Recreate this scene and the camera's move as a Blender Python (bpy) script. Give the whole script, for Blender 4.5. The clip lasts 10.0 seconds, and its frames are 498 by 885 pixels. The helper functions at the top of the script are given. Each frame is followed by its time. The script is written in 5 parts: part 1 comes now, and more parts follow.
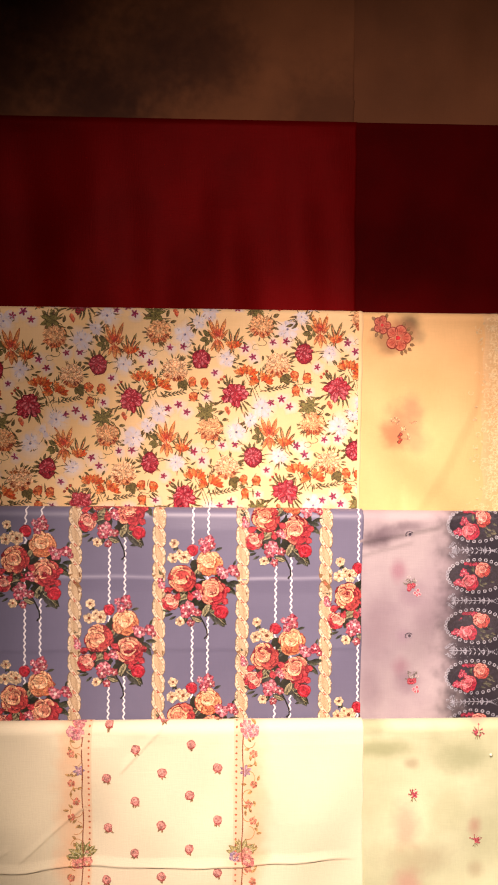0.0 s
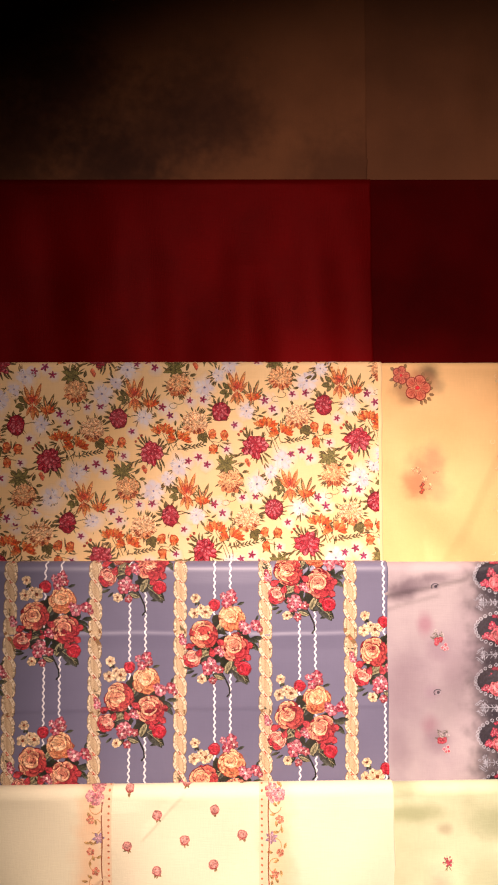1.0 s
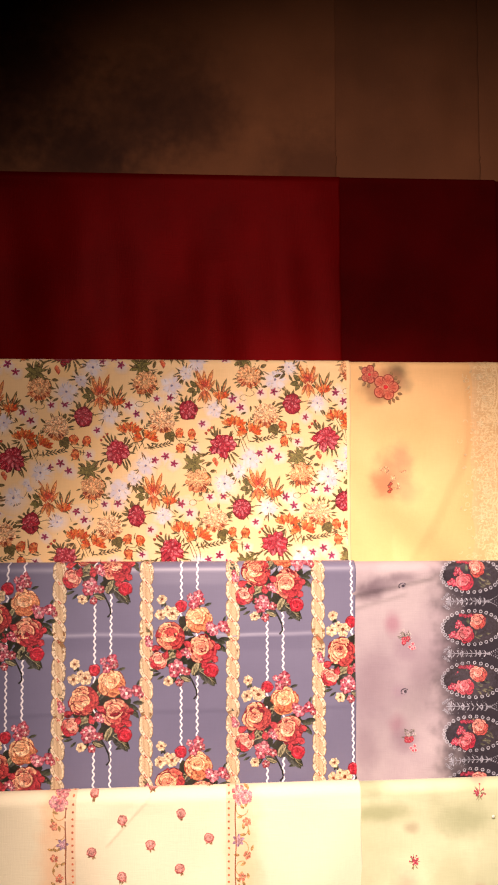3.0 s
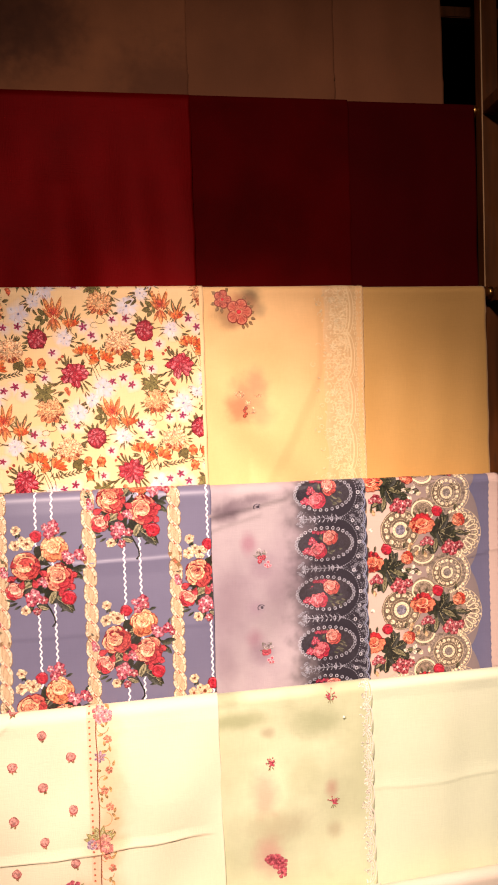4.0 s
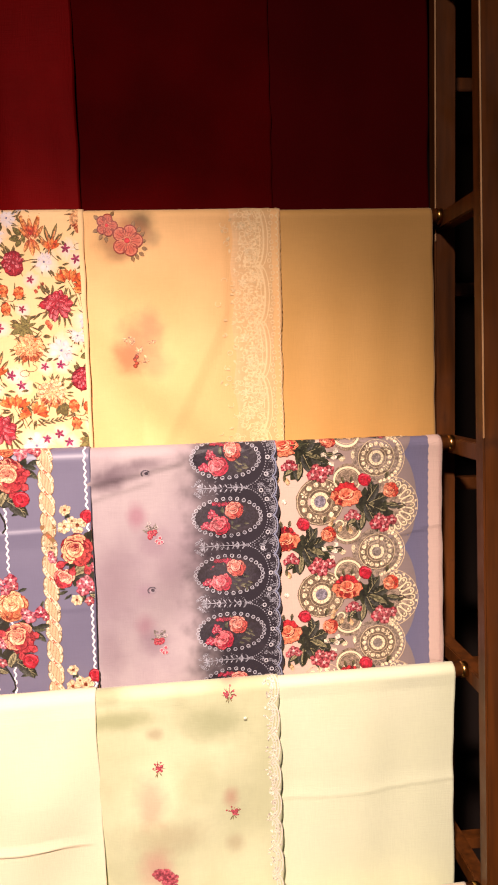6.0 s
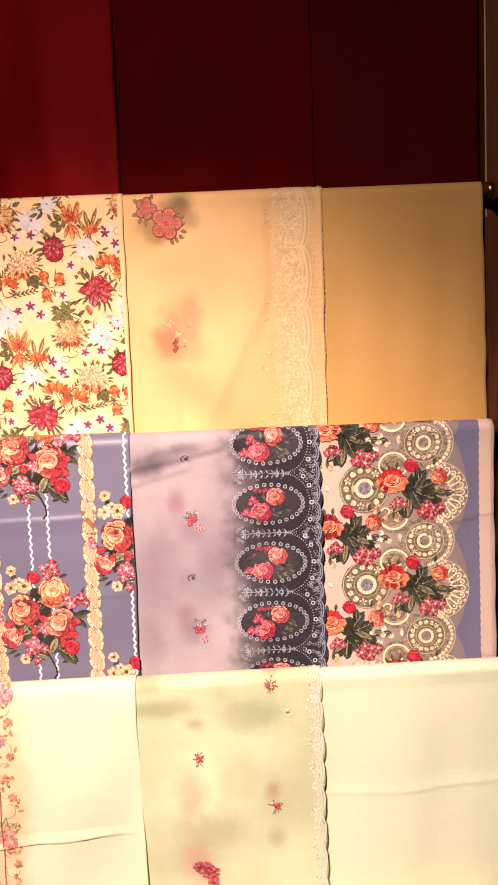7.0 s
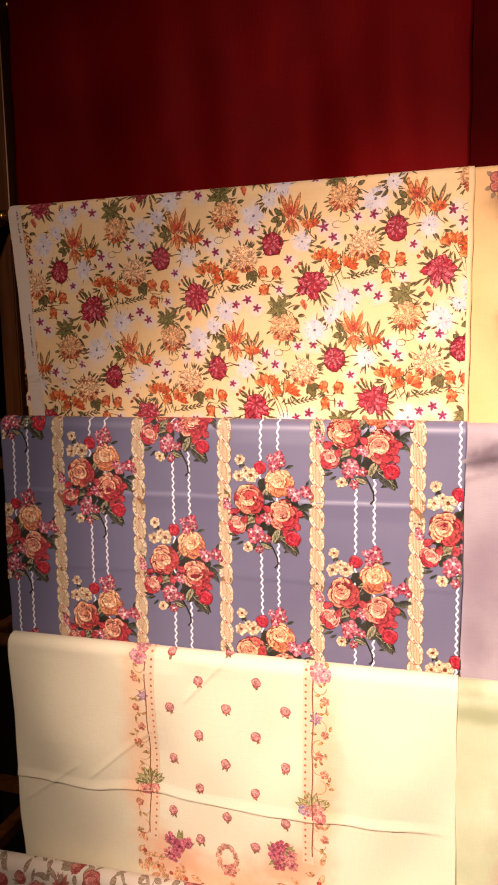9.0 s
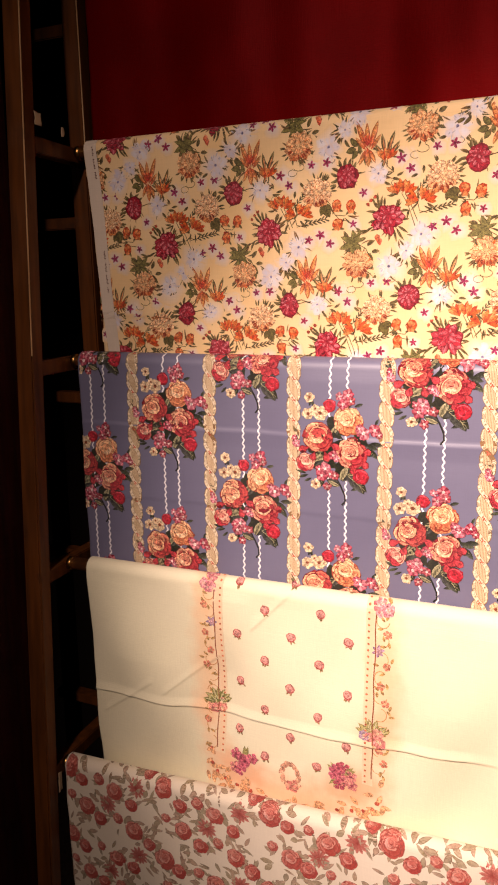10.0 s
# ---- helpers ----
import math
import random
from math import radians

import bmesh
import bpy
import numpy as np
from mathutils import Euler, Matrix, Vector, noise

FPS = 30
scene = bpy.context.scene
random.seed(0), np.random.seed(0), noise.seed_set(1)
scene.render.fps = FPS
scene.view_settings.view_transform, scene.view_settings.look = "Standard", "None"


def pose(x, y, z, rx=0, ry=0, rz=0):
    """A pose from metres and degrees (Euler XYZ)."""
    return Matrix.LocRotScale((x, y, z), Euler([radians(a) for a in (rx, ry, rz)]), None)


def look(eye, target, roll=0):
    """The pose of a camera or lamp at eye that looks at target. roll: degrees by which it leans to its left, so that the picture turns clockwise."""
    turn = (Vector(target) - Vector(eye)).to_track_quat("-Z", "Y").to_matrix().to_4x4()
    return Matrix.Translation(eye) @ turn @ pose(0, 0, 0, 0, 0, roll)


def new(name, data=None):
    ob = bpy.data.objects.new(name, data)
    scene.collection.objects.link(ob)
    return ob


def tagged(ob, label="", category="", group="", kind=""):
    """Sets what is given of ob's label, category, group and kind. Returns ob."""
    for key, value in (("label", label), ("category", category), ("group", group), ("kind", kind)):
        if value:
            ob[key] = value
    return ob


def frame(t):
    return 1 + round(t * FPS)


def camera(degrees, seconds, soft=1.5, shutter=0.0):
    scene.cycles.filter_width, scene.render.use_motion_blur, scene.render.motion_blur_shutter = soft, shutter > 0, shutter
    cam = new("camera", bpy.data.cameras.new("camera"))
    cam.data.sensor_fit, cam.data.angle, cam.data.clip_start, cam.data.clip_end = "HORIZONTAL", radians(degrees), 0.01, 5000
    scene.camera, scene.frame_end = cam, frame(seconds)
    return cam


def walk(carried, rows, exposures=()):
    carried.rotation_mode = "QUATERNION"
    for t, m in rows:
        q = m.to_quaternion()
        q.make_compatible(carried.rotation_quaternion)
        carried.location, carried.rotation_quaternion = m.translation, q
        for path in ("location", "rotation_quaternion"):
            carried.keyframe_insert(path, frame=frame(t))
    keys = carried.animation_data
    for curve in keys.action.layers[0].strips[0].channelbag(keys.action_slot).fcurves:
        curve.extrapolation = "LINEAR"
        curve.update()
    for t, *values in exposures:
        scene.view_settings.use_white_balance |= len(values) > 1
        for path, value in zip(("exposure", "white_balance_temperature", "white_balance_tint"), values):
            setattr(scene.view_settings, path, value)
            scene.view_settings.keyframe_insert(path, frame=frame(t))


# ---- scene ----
cam = camera(38.7, 10.0, soft=2.0)
PATH = [
    (0, (-0.181, -1.008, 1.628), (-0.141, 0.991, 1.594), 0.6),
    (0.5, (-0.178, -1.008, 1.625), (-0.166, 0.991, 1.683), 0.1),
    (1, (-0.192, -1.004, 1.628), (-0.188, 0.993, 1.74), -0.1),
    (1.5, (-0.182, -1.01, 1.639), (-0.198, 0.986, 1.777), -0.2),
    (2, (-0.193, -1.006, 1.64), (-0.195, 0.989, 1.774), 0.3),
    (2.2, (-0.202, -1.006, 1.645), (-0.192, 0.99, 1.772), 0.4),
    (3.3, (-0.169, -0.991, 1.63), (-0.057, 1.005, 1.694), -0.5),
    (3.5, (-0.133, -0.995, 1.631), (-0.019, 1.001, 1.652), -1.2),
    (4, (-0.084, -1.005, 1.606), (0.196, 0.974, 1.546), -2.0),
    (4.5, (-0.052, -0.992, 1.603), (0.366, 0.958, 1.46), -2.1),
    (5, (-0.041, -0.921, 1.603), (0.435, 1.019, 1.492), -1.7),
    (5.5, (0.034, -0.88, 1.6), (0.298, 1.095, 1.421), -1.7),
    (5.7, (0.078, -0.875, 1.602), (0.283, 1.105, 1.413), -1.8),
    (6.8, (0.133, -0.857, 1.577), (0.234, 1.132, 1.391), -2.7),
    (7, (0.131, -0.853, 1.576), (0.143, 1.139, 1.398), -2.5),
    (7.5, (0.083, -0.846, 1.586), (-0.031, 1.141, 1.386), -1.6),
    (8, (0.056, -0.838, 1.591), (-0.239, 1.129, 1.384), -1.2),
    (8.5, (0.024, -0.839, 1.589), (-0.462, 1.09, 1.382), -0.9),
    (9, (-0.005, -0.842, 1.589), (-0.586, 1.058, 1.362), -0.7),
    (9.5, (-0.016, -0.847, 1.592), (-0.662, 1.021, 1.293), -0.6),
    (10, (-0.001, -0.851, 1.59), (-0.76, 0.956, 1.192), -0.6),
]
walk(cam, [(t, look(eye, target, roll)) for t, eye, target, roll in PATH])

# ---- light ----
world = bpy.data.worlds.new("world")
scene.world = world
world.use_nodes = True
world.node_tree.nodes["Background"].inputs[0].default_value = (1.0, 0.62, 0.36, 1)
world.node_tree.nodes["Background"].inputs[1].default_value = 0.02


def spot(name, eye, target, watts, degrees, blend, size, colour):
    data = bpy.data.lights.new(name, "SPOT")
    data.energy, data.spot_size, data.spot_blend = watts, radians(degrees), blend
    data.shadow_soft_size, data.color = size, colour
    ob = new(name, data)
    ob.matrix_world = look(eye, target)
    return ob


LAMP = (1.0, 0.745, 0.655)
spot("ceiling_spot", (-0.28, -1.65, 2.52), (0.02, -0.06, 1.27), 362, 35.0, 1.0, 0.055, LAMP)
# unseen wide fill, added to lift the cloth outside the main beam
spot("wide_fill_spot", (-0.24, -1.65, 2.52), (0.12, 0.0, 1.34), 77, 70, 1.0, 0.055, LAMP)
scene.view_settings.exposure = 0.0


# ---- materials ----
def rgb(code):
    parts = [int(code[i:i + 2], 16) / 255 for i in (0, 2, 4)]
    return tuple(c / 12.92 if c <= 0.04045 else ((c + 0.055) / 1.055) ** 2.4 for c in parts)


def mix(a, b, f):
    return tuple(p + (q - p) * f for p, q in zip(a, b))


def material(name, rough=0.8, metal=0.0, sheen=0.0):
    m = bpy.data.materials.new(name)
    m.use_nodes = True
    b = m.node_tree.nodes["Principled BSDF"]
    b.inputs["Roughness"].default_value = rough
    b.inputs["Metallic"].default_value = metal
    b.inputs["Specular IOR Level"].default_value = 0.3 if sheen >= 0 else 0.03
    b.inputs["Sheen Weight"].default_value = max(sheen, 0.0)
    return m, m.node_tree.nodes, m.node_tree.links, b


def noise_node(nodes, links, vector, scale, detail=3.0):
    n = nodes.new("ShaderNodeTexNoise")
    n.inputs["Scale"].default_value = scale
    n.inputs["Detail"].default_value = detail
    links.new(vector, n.inputs["Vector"])
    return n


def ramp(nodes, links, value, lo, hi, to_lo=0.0, to_hi=1.0, smooth=False):
    r = nodes.new("ShaderNodeMapRange")
    if smooth:
        r.interpolation_type = "SMOOTHSTEP"
    for k, v in zip(("From Min", "From Max", "To Min", "To Max"), (lo, hi, to_lo, to_hi)):
        r.inputs[k].default_value = v
    links.new(value, r.inputs["Value"])
    return r.outputs[0]


def blend(nodes, links, fac, a, b, kind="MIX"):
    x = nodes.new("ShaderNodeMix")
    x.data_type, x.blend_type = "RGBA", kind
    for socket, v in ((x.inputs[0], fac), (x.inputs[6], a), (x.inputs[7], b)):
        if isinstance(v, float):
            socket.default_value = v
        elif isinstance(v, tuple):
            socket.default_value = (*v, 1)
        else:
            links.new(v, socket)
    return x.outputs[2]


def cloth(name, colour, rough=0.85, sheen=0.1, vary=0.12, blots=(), slub=0.5, tint=None, attribute="", gloss=None, relief=0.25):
    """Woven cloth: thread grain, slubs, faint uneven dye, and soft blots, of print and of painted fold shade (x, z,
    radius, squash, colour, strength).
    """
    m, nodes, links, b = material(name, rough, 0.0, sheen)
    if gloss is not None:
        b.inputs["Specular IOR Level"].default_value = gloss
    where = nodes.new("ShaderNodeTexCoord").outputs["Object"]
    base = colour
    if attribute:
        base = nodes.new("ShaderNodeVertexColor")
        base.layer_name = attribute
        ink = base.outputs[1]
        base = base.outputs[0]
        for scale, lo, hi in ((300.0, 0.5, 1.5), (750.0, 0.65, 1.35)):
            fleck = noise_node(nodes, links, where, scale, 2.0)
            grey = nodes.new("ShaderNodeCombineColor")
            value = ramp(nodes, links, fleck.outputs[0], 0.3, 0.7, lo, hi)
            for socket in grey.inputs:
                links.new(value, socket)
            base = blend(nodes, links, ink, base, grey.outputs[0], "MULTIPLY")
        for scale, thin in ((210.0, 0.022), (420.0, 0.03)):
            fleck = noise_node(nodes, links, where, scale, 1.0)
            off = nodes.new("ShaderNodeMath")
            off.operation = "SUBTRACT"
            off.inputs[1].default_value = 0.5
            links.new(fleck.outputs[0], off.inputs[0])
            size = nodes.new("ShaderNodeMath")
            size.operation = "ABSOLUTE"
            links.new(off.outputs[0], size.inputs[0])
            grey = nodes.new("ShaderNodeCombineColor")
            value = ramp(nodes, links, size.outputs[0], 0.0, thin, 0.42, 1.0)
            for socket in grey.inputs:
                links.new(value, socket)
            base = blend(nodes, links, ink, base, grey.outputs[0], "MULTIPLY")
    big = noise_node(nodes, links, where, 9.0, 4.0)
    base = blend(nodes, links, ramp(nodes, links, big.outputs[0], 0.35, 0.65, 0.0, vary), base, tint or mix(colour, (0, 0, 0), 0.35), "MIX")
    for x, z, r, squash, hue, strength in blots:
        sub = nodes.new("ShaderNodeMapping")
        sub.inputs["Location"].default_value = (-x / r, 0, -z / (r * squash))
        sub.inputs["Scale"].default_value = (1 / r, 0, 1 / (r * squash))
        wob = noise_node(nodes, links, where, 55.0, 2.0)
        links.new(where, sub.inputs["Vector"])
        far = nodes.new("ShaderNodeVectorMath")
        far.operation = "LENGTH"
        links.new(sub.outputs[0], far.inputs[0])
        summed = nodes.new("ShaderNodeMath")
        summed.operation = "MULTIPLY_ADD"
        links.new(wob.outputs[0], summed.inputs[0])
        summed.inputs[1].default_value = 0.7
        links.new(far.outputs["Value"], summed.inputs[2])
        base = blend(nodes, links, ramp(nodes, links, summed.outputs[0], 0.5, 1.6, strength, 0.0, True), base, hue)
    warp = nodes.new("ShaderNodeMapping")
    warp.inputs["Scale"].default_value = (1.0, 1.0, 0.06)
    links.new(where, warp.inputs["Vector"])
    weft = nodes.new("ShaderNodeMapping")
    weft.inputs["Scale"].default_value = (0.06, 1.0, 1.0)
    links.new(where, weft.inputs["Vector"])
    up = noise_node(nodes, links, warp.outputs[0], 900.0, 1.0)
    across = noise_node(nodes, links, weft.outputs[0], 900.0, 1.0)
    grain = nodes.new("ShaderNodeMath")
    links.new(up.outputs[0], grain.inputs[0])
    links.new(across.outputs[0], grain.inputs[1])
    base = blend(nodes, links, ramp(nodes, links, grain.outputs[0], 0.75, 1.25, 0.09 * slub, 0.0), base, (0.02, 0.015, 0.01))
    links.new(base, b.inputs["Base Color"])
    bump = nodes.new("ShaderNodeBump")
    bump.inputs["Strength"].default_value = relief
    bump.inputs["Distance"].default_value = 0.0006
    links.new(grain.outputs[0], bump.inputs["Height"])
    links.new(bump.outputs[0], b.inputs["Normal"])
    return m


def wood(name, dark, light, rough=0.45):
    m, nodes, links, b = material(name, rough)
    where = nodes.new("ShaderNodeTexCoord").outputs["Object"]
    stretch = nodes.new("ShaderNodeMapping")
    stretch.inputs["Scale"].default_value = (14.0, 14.0, 1.2)
    links.new(where, stretch.inputs["Vector"])
    rings = noise_node(nodes, links, stretch.outputs[0], 6.0, 6.0)
    worn = noise_node(nodes, links, where, 28.0, 4.0)
    base = blend(nodes, links, ramp(nodes, links, rings.outputs[0], 0.3, 0.7), dark, light)
    base = blend(nodes, links, ramp(nodes, links, worn.outputs[0], 0.62, 0.75, 0.0, 0.5), base, mix(dark, (0, 0, 0), 0.5))
    links.new(base, b.inputs["Base Color"])
    links.new(ramp(nodes, links, worn.outputs[0], 0.3, 0.7, rough - 0.12, rough + 0.15), b.inputs["Roughness"])
    bump = nodes.new("ShaderNodeBump")
    bump.inputs["Strength"].default_value = 0.3
    bump.inputs["Distance"].default_value = 0.001
    links.new(rings.outputs[0], bump.inputs["Height"])
    links.new(bump.outputs[0], b.inputs["Normal"])
    return m


def plaster(name, colour, rough=0.9):
    m, nodes, links, b = material(name, rough)
    where = nodes.new("ShaderNodeTexCoord").outputs["Object"]
    a = noise_node(nodes, links, where, 3.0, 5.0)
    c = noise_node(nodes, links, where, 90.0, 3.0)
    base = blend(nodes, links, ramp(nodes, links, a.outputs[0], 0.35, 0.7, 0.0, 0.4), colour, mix(colour, (0, 0, 0), 0.4))
    links.new(base, b.inputs["Base Color"])
    bump = nodes.new("ShaderNodeBump")
    bump.inputs["Strength"].default_value = 0.2
    bump.inputs["Distance"].default_value = 0.001
    links.new(c.outputs[0], bump.inputs["Height"])
    links.new(bump.outputs[0], b.inputs["Normal"])
    return m


M_FRAME = wood("brown_wood", rgb("44260f"), rgb("683a16"), 0.42)
M_PANEL = wood("red_brown_wood", rgb("2a0805"), rgb("47120a"), 0.6)
M_BRASS, _n, _l, _b = material("brass", 0.28, 1.0)
_b.inputs["Base Color"].default_value = (*rgb("c99a55"), 1)
M_WORN_GLINT = wood("worn_edge_glint", rgb("a87c50"), rgb("d8b488"), 0.35)
M_WALL = plaster("dark_wall", (0.03, 0.02, 0.016))
M_FLOOR = wood("dark_floor", (0.03, 0.02, 0.014), (0.07, 0.045, 0.03))
M_TAPE = plaster("paper_tape", rgb("c9b18f"))
M_DYE = cloth("printed_dye", (0.5, 0.4, 0.4), 0.85, 0.05, 0.06, slub=0.7, attribute="dye")
M_THREAD = cloth("embroidery_thread", (0.5, 0.4, 0.4), 0.5, 0.2, 0.1, slub=1.2, attribute="dye")


# ---- mesh helpers ----
def mesh_object(name, verts, faces, mat, parent=None, label="", smooth=False):
    me = bpy.data.meshes.new(name)
    me.from_pydata(verts, [], faces)
    me.materials.append(mat)
    if smooth:
        me.polygons.foreach_set("use_smooth", [True] * len(me.polygons))
    ob = new(name, me)
    if parent:
        ob.parent = parent
    return tagged(ob, label)


def part(name, bm, mat, parent, label=""):
    me = bpy.data.meshes.new(name)
    bm.to_mesh(me)
    bm.free()
    me.materials.append(mat)
    ob = new(name, me)
    if parent:
        ob.parent = parent
    return tagged(ob, label)


def bar(a, b, wx, wy, bevel=0.0015):
    """A bevelled bar of section wx by wy from a to b."""
    a, b = Vector(a), Vector(b)
    bm = bmesh.new()
    bmesh.ops.create_cube(bm, size=1)
    bmesh.ops.scale(bm, vec=(wx, wy, (b - a).length), verts=bm.verts)
    bmesh.ops.bevel(bm, geom=list(bm.edges), offset=bevel, segments=2, affect="EDGES")
    way = (b - a).normalized()
    side = Vector((1, 0, 0)) if abs(way.x) < 0.9 else Vector((0, 1, 0))
    up = way.cross(side).normalized()
    side = up.cross(way).normalized()
    turn = Matrix((side, up, way)).transposed().to_4x4()
    bmesh.ops.transform(bm, matrix=Matrix.Translation((a + b) / 2) @ turn, verts=bm.verts)
    return bm


def tube(a, b, r, n=20):
    a, b = Vector(a), Vector(b)
    bm = bmesh.new()
    bmesh.ops.create_cone(bm, cap_ends=True, segments=n, radius1=r, radius2=r, depth=(b - a).length)
    bmesh.ops.bevel(bm, geom=[e for e in bm.edges if e.is_boundary or len({f.normal.dot(Vector((0, 0, 1))) > 0.9 or f.normal.dot(Vector((0, 0, 1))) < -0.9 for f in e.link_faces}) > 1],
                    offset=r * 0.2, segments=2, affect="EDGES")
    turn = (b - a).to_track_quat("Z", "Y").to_matrix().to_4x4()
    bmesh.ops.transform(bm, matrix=Matrix.Translation((a + b) / 2) @ turn, verts=bm.verts)
    for f in bm.faces:
        f.smooth = True
    return bm


def slab(name, lo, hi, mat, label, category):
    bm = bmesh.new()
    bmesh.ops.create_cube(bm, size=1)
    bmesh.ops.scale(bm, vec=[h - l for l, h in zip(lo, hi)], verts=bm.verts)
    bmesh.ops.translate(bm, vec=[(h + l) / 2 for l, h in zip(lo, hi)], verts=bm.verts)
    return tagged(part(name, bm, mat, None), label, category, kind="structure")


# ---- the room ----
slab("floor", (-2.2, -3.2, -0.1), (2.2, 1.0, 0.0), M_FLOOR, "dark brown wooden shop floor", "floor")
slab("ceiling", (-2.2, -3.2, 2.75), (2.2, 1.0, 2.85), M_WALL, "dark unlit plain shop ceiling", "ceiling")
slab("wall_north", (-2.2, 0.9, 0.0), (2.2, 1.0, 2.75), M_WALL, "dark plain wall behind the rack", "wall")
slab("wall_south", (-2.2, -3.2, 0.0), (2.2, -3.1, 2.75), M_WALL, "dark plain shop wall", "wall")
slab("wall_west", (-2.2, -3.1, 0.0), (-2.1, 0.9, 2.75), M_WALL, "dark plain shop wall", "wall")
slab("wall_east", (2.1, -3.1, 0.0), (2.2, 0.9, 2.75), M_WALL, "dark plain shop wall", "wall")
slab("partition_1", (0.56, -0.20, 0.0), (0.60, 0.045, 2.75), M_PANEL, "dark red-brown wooden partition beside the rack", "partition")
slab("partition_2", (-0.765, -0.20, 0.0), (-0.725, 0.0, 2.75), M_PANEL, "dark red-brown wooden partition beside the rack", "partition")

# ---- the display rack ----
ROD = 0.0094
WRAP = 0.0104
# top of the cloth at x = 0, its slope along x, the plane of the front drop
ROWS = [(2.445, 0.0, 0.084), (2.084, 0.0, 0.039), (1.798, 0.0, 0.003), (1.517, 0.0, -0.033), (1.238, 0.012, -0.071), (0.964, 0.046, -0.109)]


def rod_centre(row, x):
    top, slope, plane = ROWS[row]
    return plane + WRAP, top + slope * x - WRAP


rack = tagged(new("display_rack"), "brown wooden ladder display rack with round hanging rods", "rack")
BACK, REAR = 0.155, 0.0716
for side, inner, foot, head in ((1, 0.437, -0.136, -0.084), (-1, -0.613, -0.1775, -0.0475)):
    out = inner + side * 0.0135
    part("upright", bar((out, foot, 0.0), (out, head, 2.6), 0.027, 0.022, 0.002), M_FRAME, rack)
    part("upright", bar((out, REAR, 0.0), (out, REAR - 0.0452, 2.6), 0.027, 0.022, 0.002), M_FRAME, rack)
    part("upright", bar((out + side * 0.17, BACK, 0.0), (out + side * 0.17, BACK, 2.6), 0.027, 0.022, 0.002), M_FRAME, rack)
    # pale strips: worn corners with their highlight painted in, ending where it fades
    for a, c, low in ((foot, head, 1.52), (REAR, REAR - 0.0452, 1.76)):
        ya, yb = a + (c - a) * low / 2.6 - 0.0105, c - 0.0105
        part("worn_corner_glint", bar((inner + side * 0.0006, ya, low), (inner + side * 0.0006, yb, 2.6), 0.0016, 0.0016, 0.0004), M_WORN_GLINT, rack, "worn corner of the paint with its highlight coloured in")
    for row in range(6):
        y, z = rod_centre(row, inner)
        z -= 0.004
        front, rear = foot + (head - foot) * z / 2.6 + 0.009, REAR - 0.0174 * z - 0.009
        part("crossbar", bar((out - side * 0.003, front, z), (out - side * 0.003, rear, z), 0.019, 0.020), M_FRAME, rack)
for z in (2.27, 1.99, 1.71, 1.43, 1.15, 0.87):
    part("back_rail", bar((-0.805, BACK - 0.02, z), (0.63, BACK - 0.02, z), 0.022, 0.018), M_FRAME, rack)
for row in range(6):
    (ya, za), (yb, zb) = rod_centre(row, -0.613), rod_centre(row, 0.437)
    rod = part("rod", tube((-0.613, ya, za), (0.437, yb, zb), ROD), M_FRAME, rack)
    for x, y, z, side in ((-0.613, ya, za, -1), (0.437, yb, zb, 1)):
        part("end_cap", tube((x - side * 0.008, y - 0.0005, z), (x + side * 0.003, y - 0.0005, z), ROD + 0.0005, 16), M_BRASS, rod, "small brass end cap")
# scraps of paper tape left on the frame
for a, b, c in (((-0.606, -0.079, 1.812), 0.012, 0.016), ((-0.606, -0.030, 1.806), 0.006, 0.012), ((0.4305, -0.070, 2.066), 0.009, 0.013), ((-0.6115, -0.118, 0.905), 0.008, 0.03)):
    bm = bmesh.new()
    bmesh.ops.create_grid(bm, x_segments=3, y_segments=4, size=0.5)
    for v in bm.verts:
        v.co = Vector((0.0006 * random.random(), v.co.x * b * random.uniform(0.75, 1.1), v.co.y * c * random.uniform(0.8, 1.1)))
    bmesh.ops.translate(bm, vec=a, verts=bm.verts)
    scrap = part("tape_scrap", bm, M_TAPE, rack, "torn scrap of pale paper tape")
    scrap.modifiers.new("thick", "SOLIDIFY").thickness = 0.0008


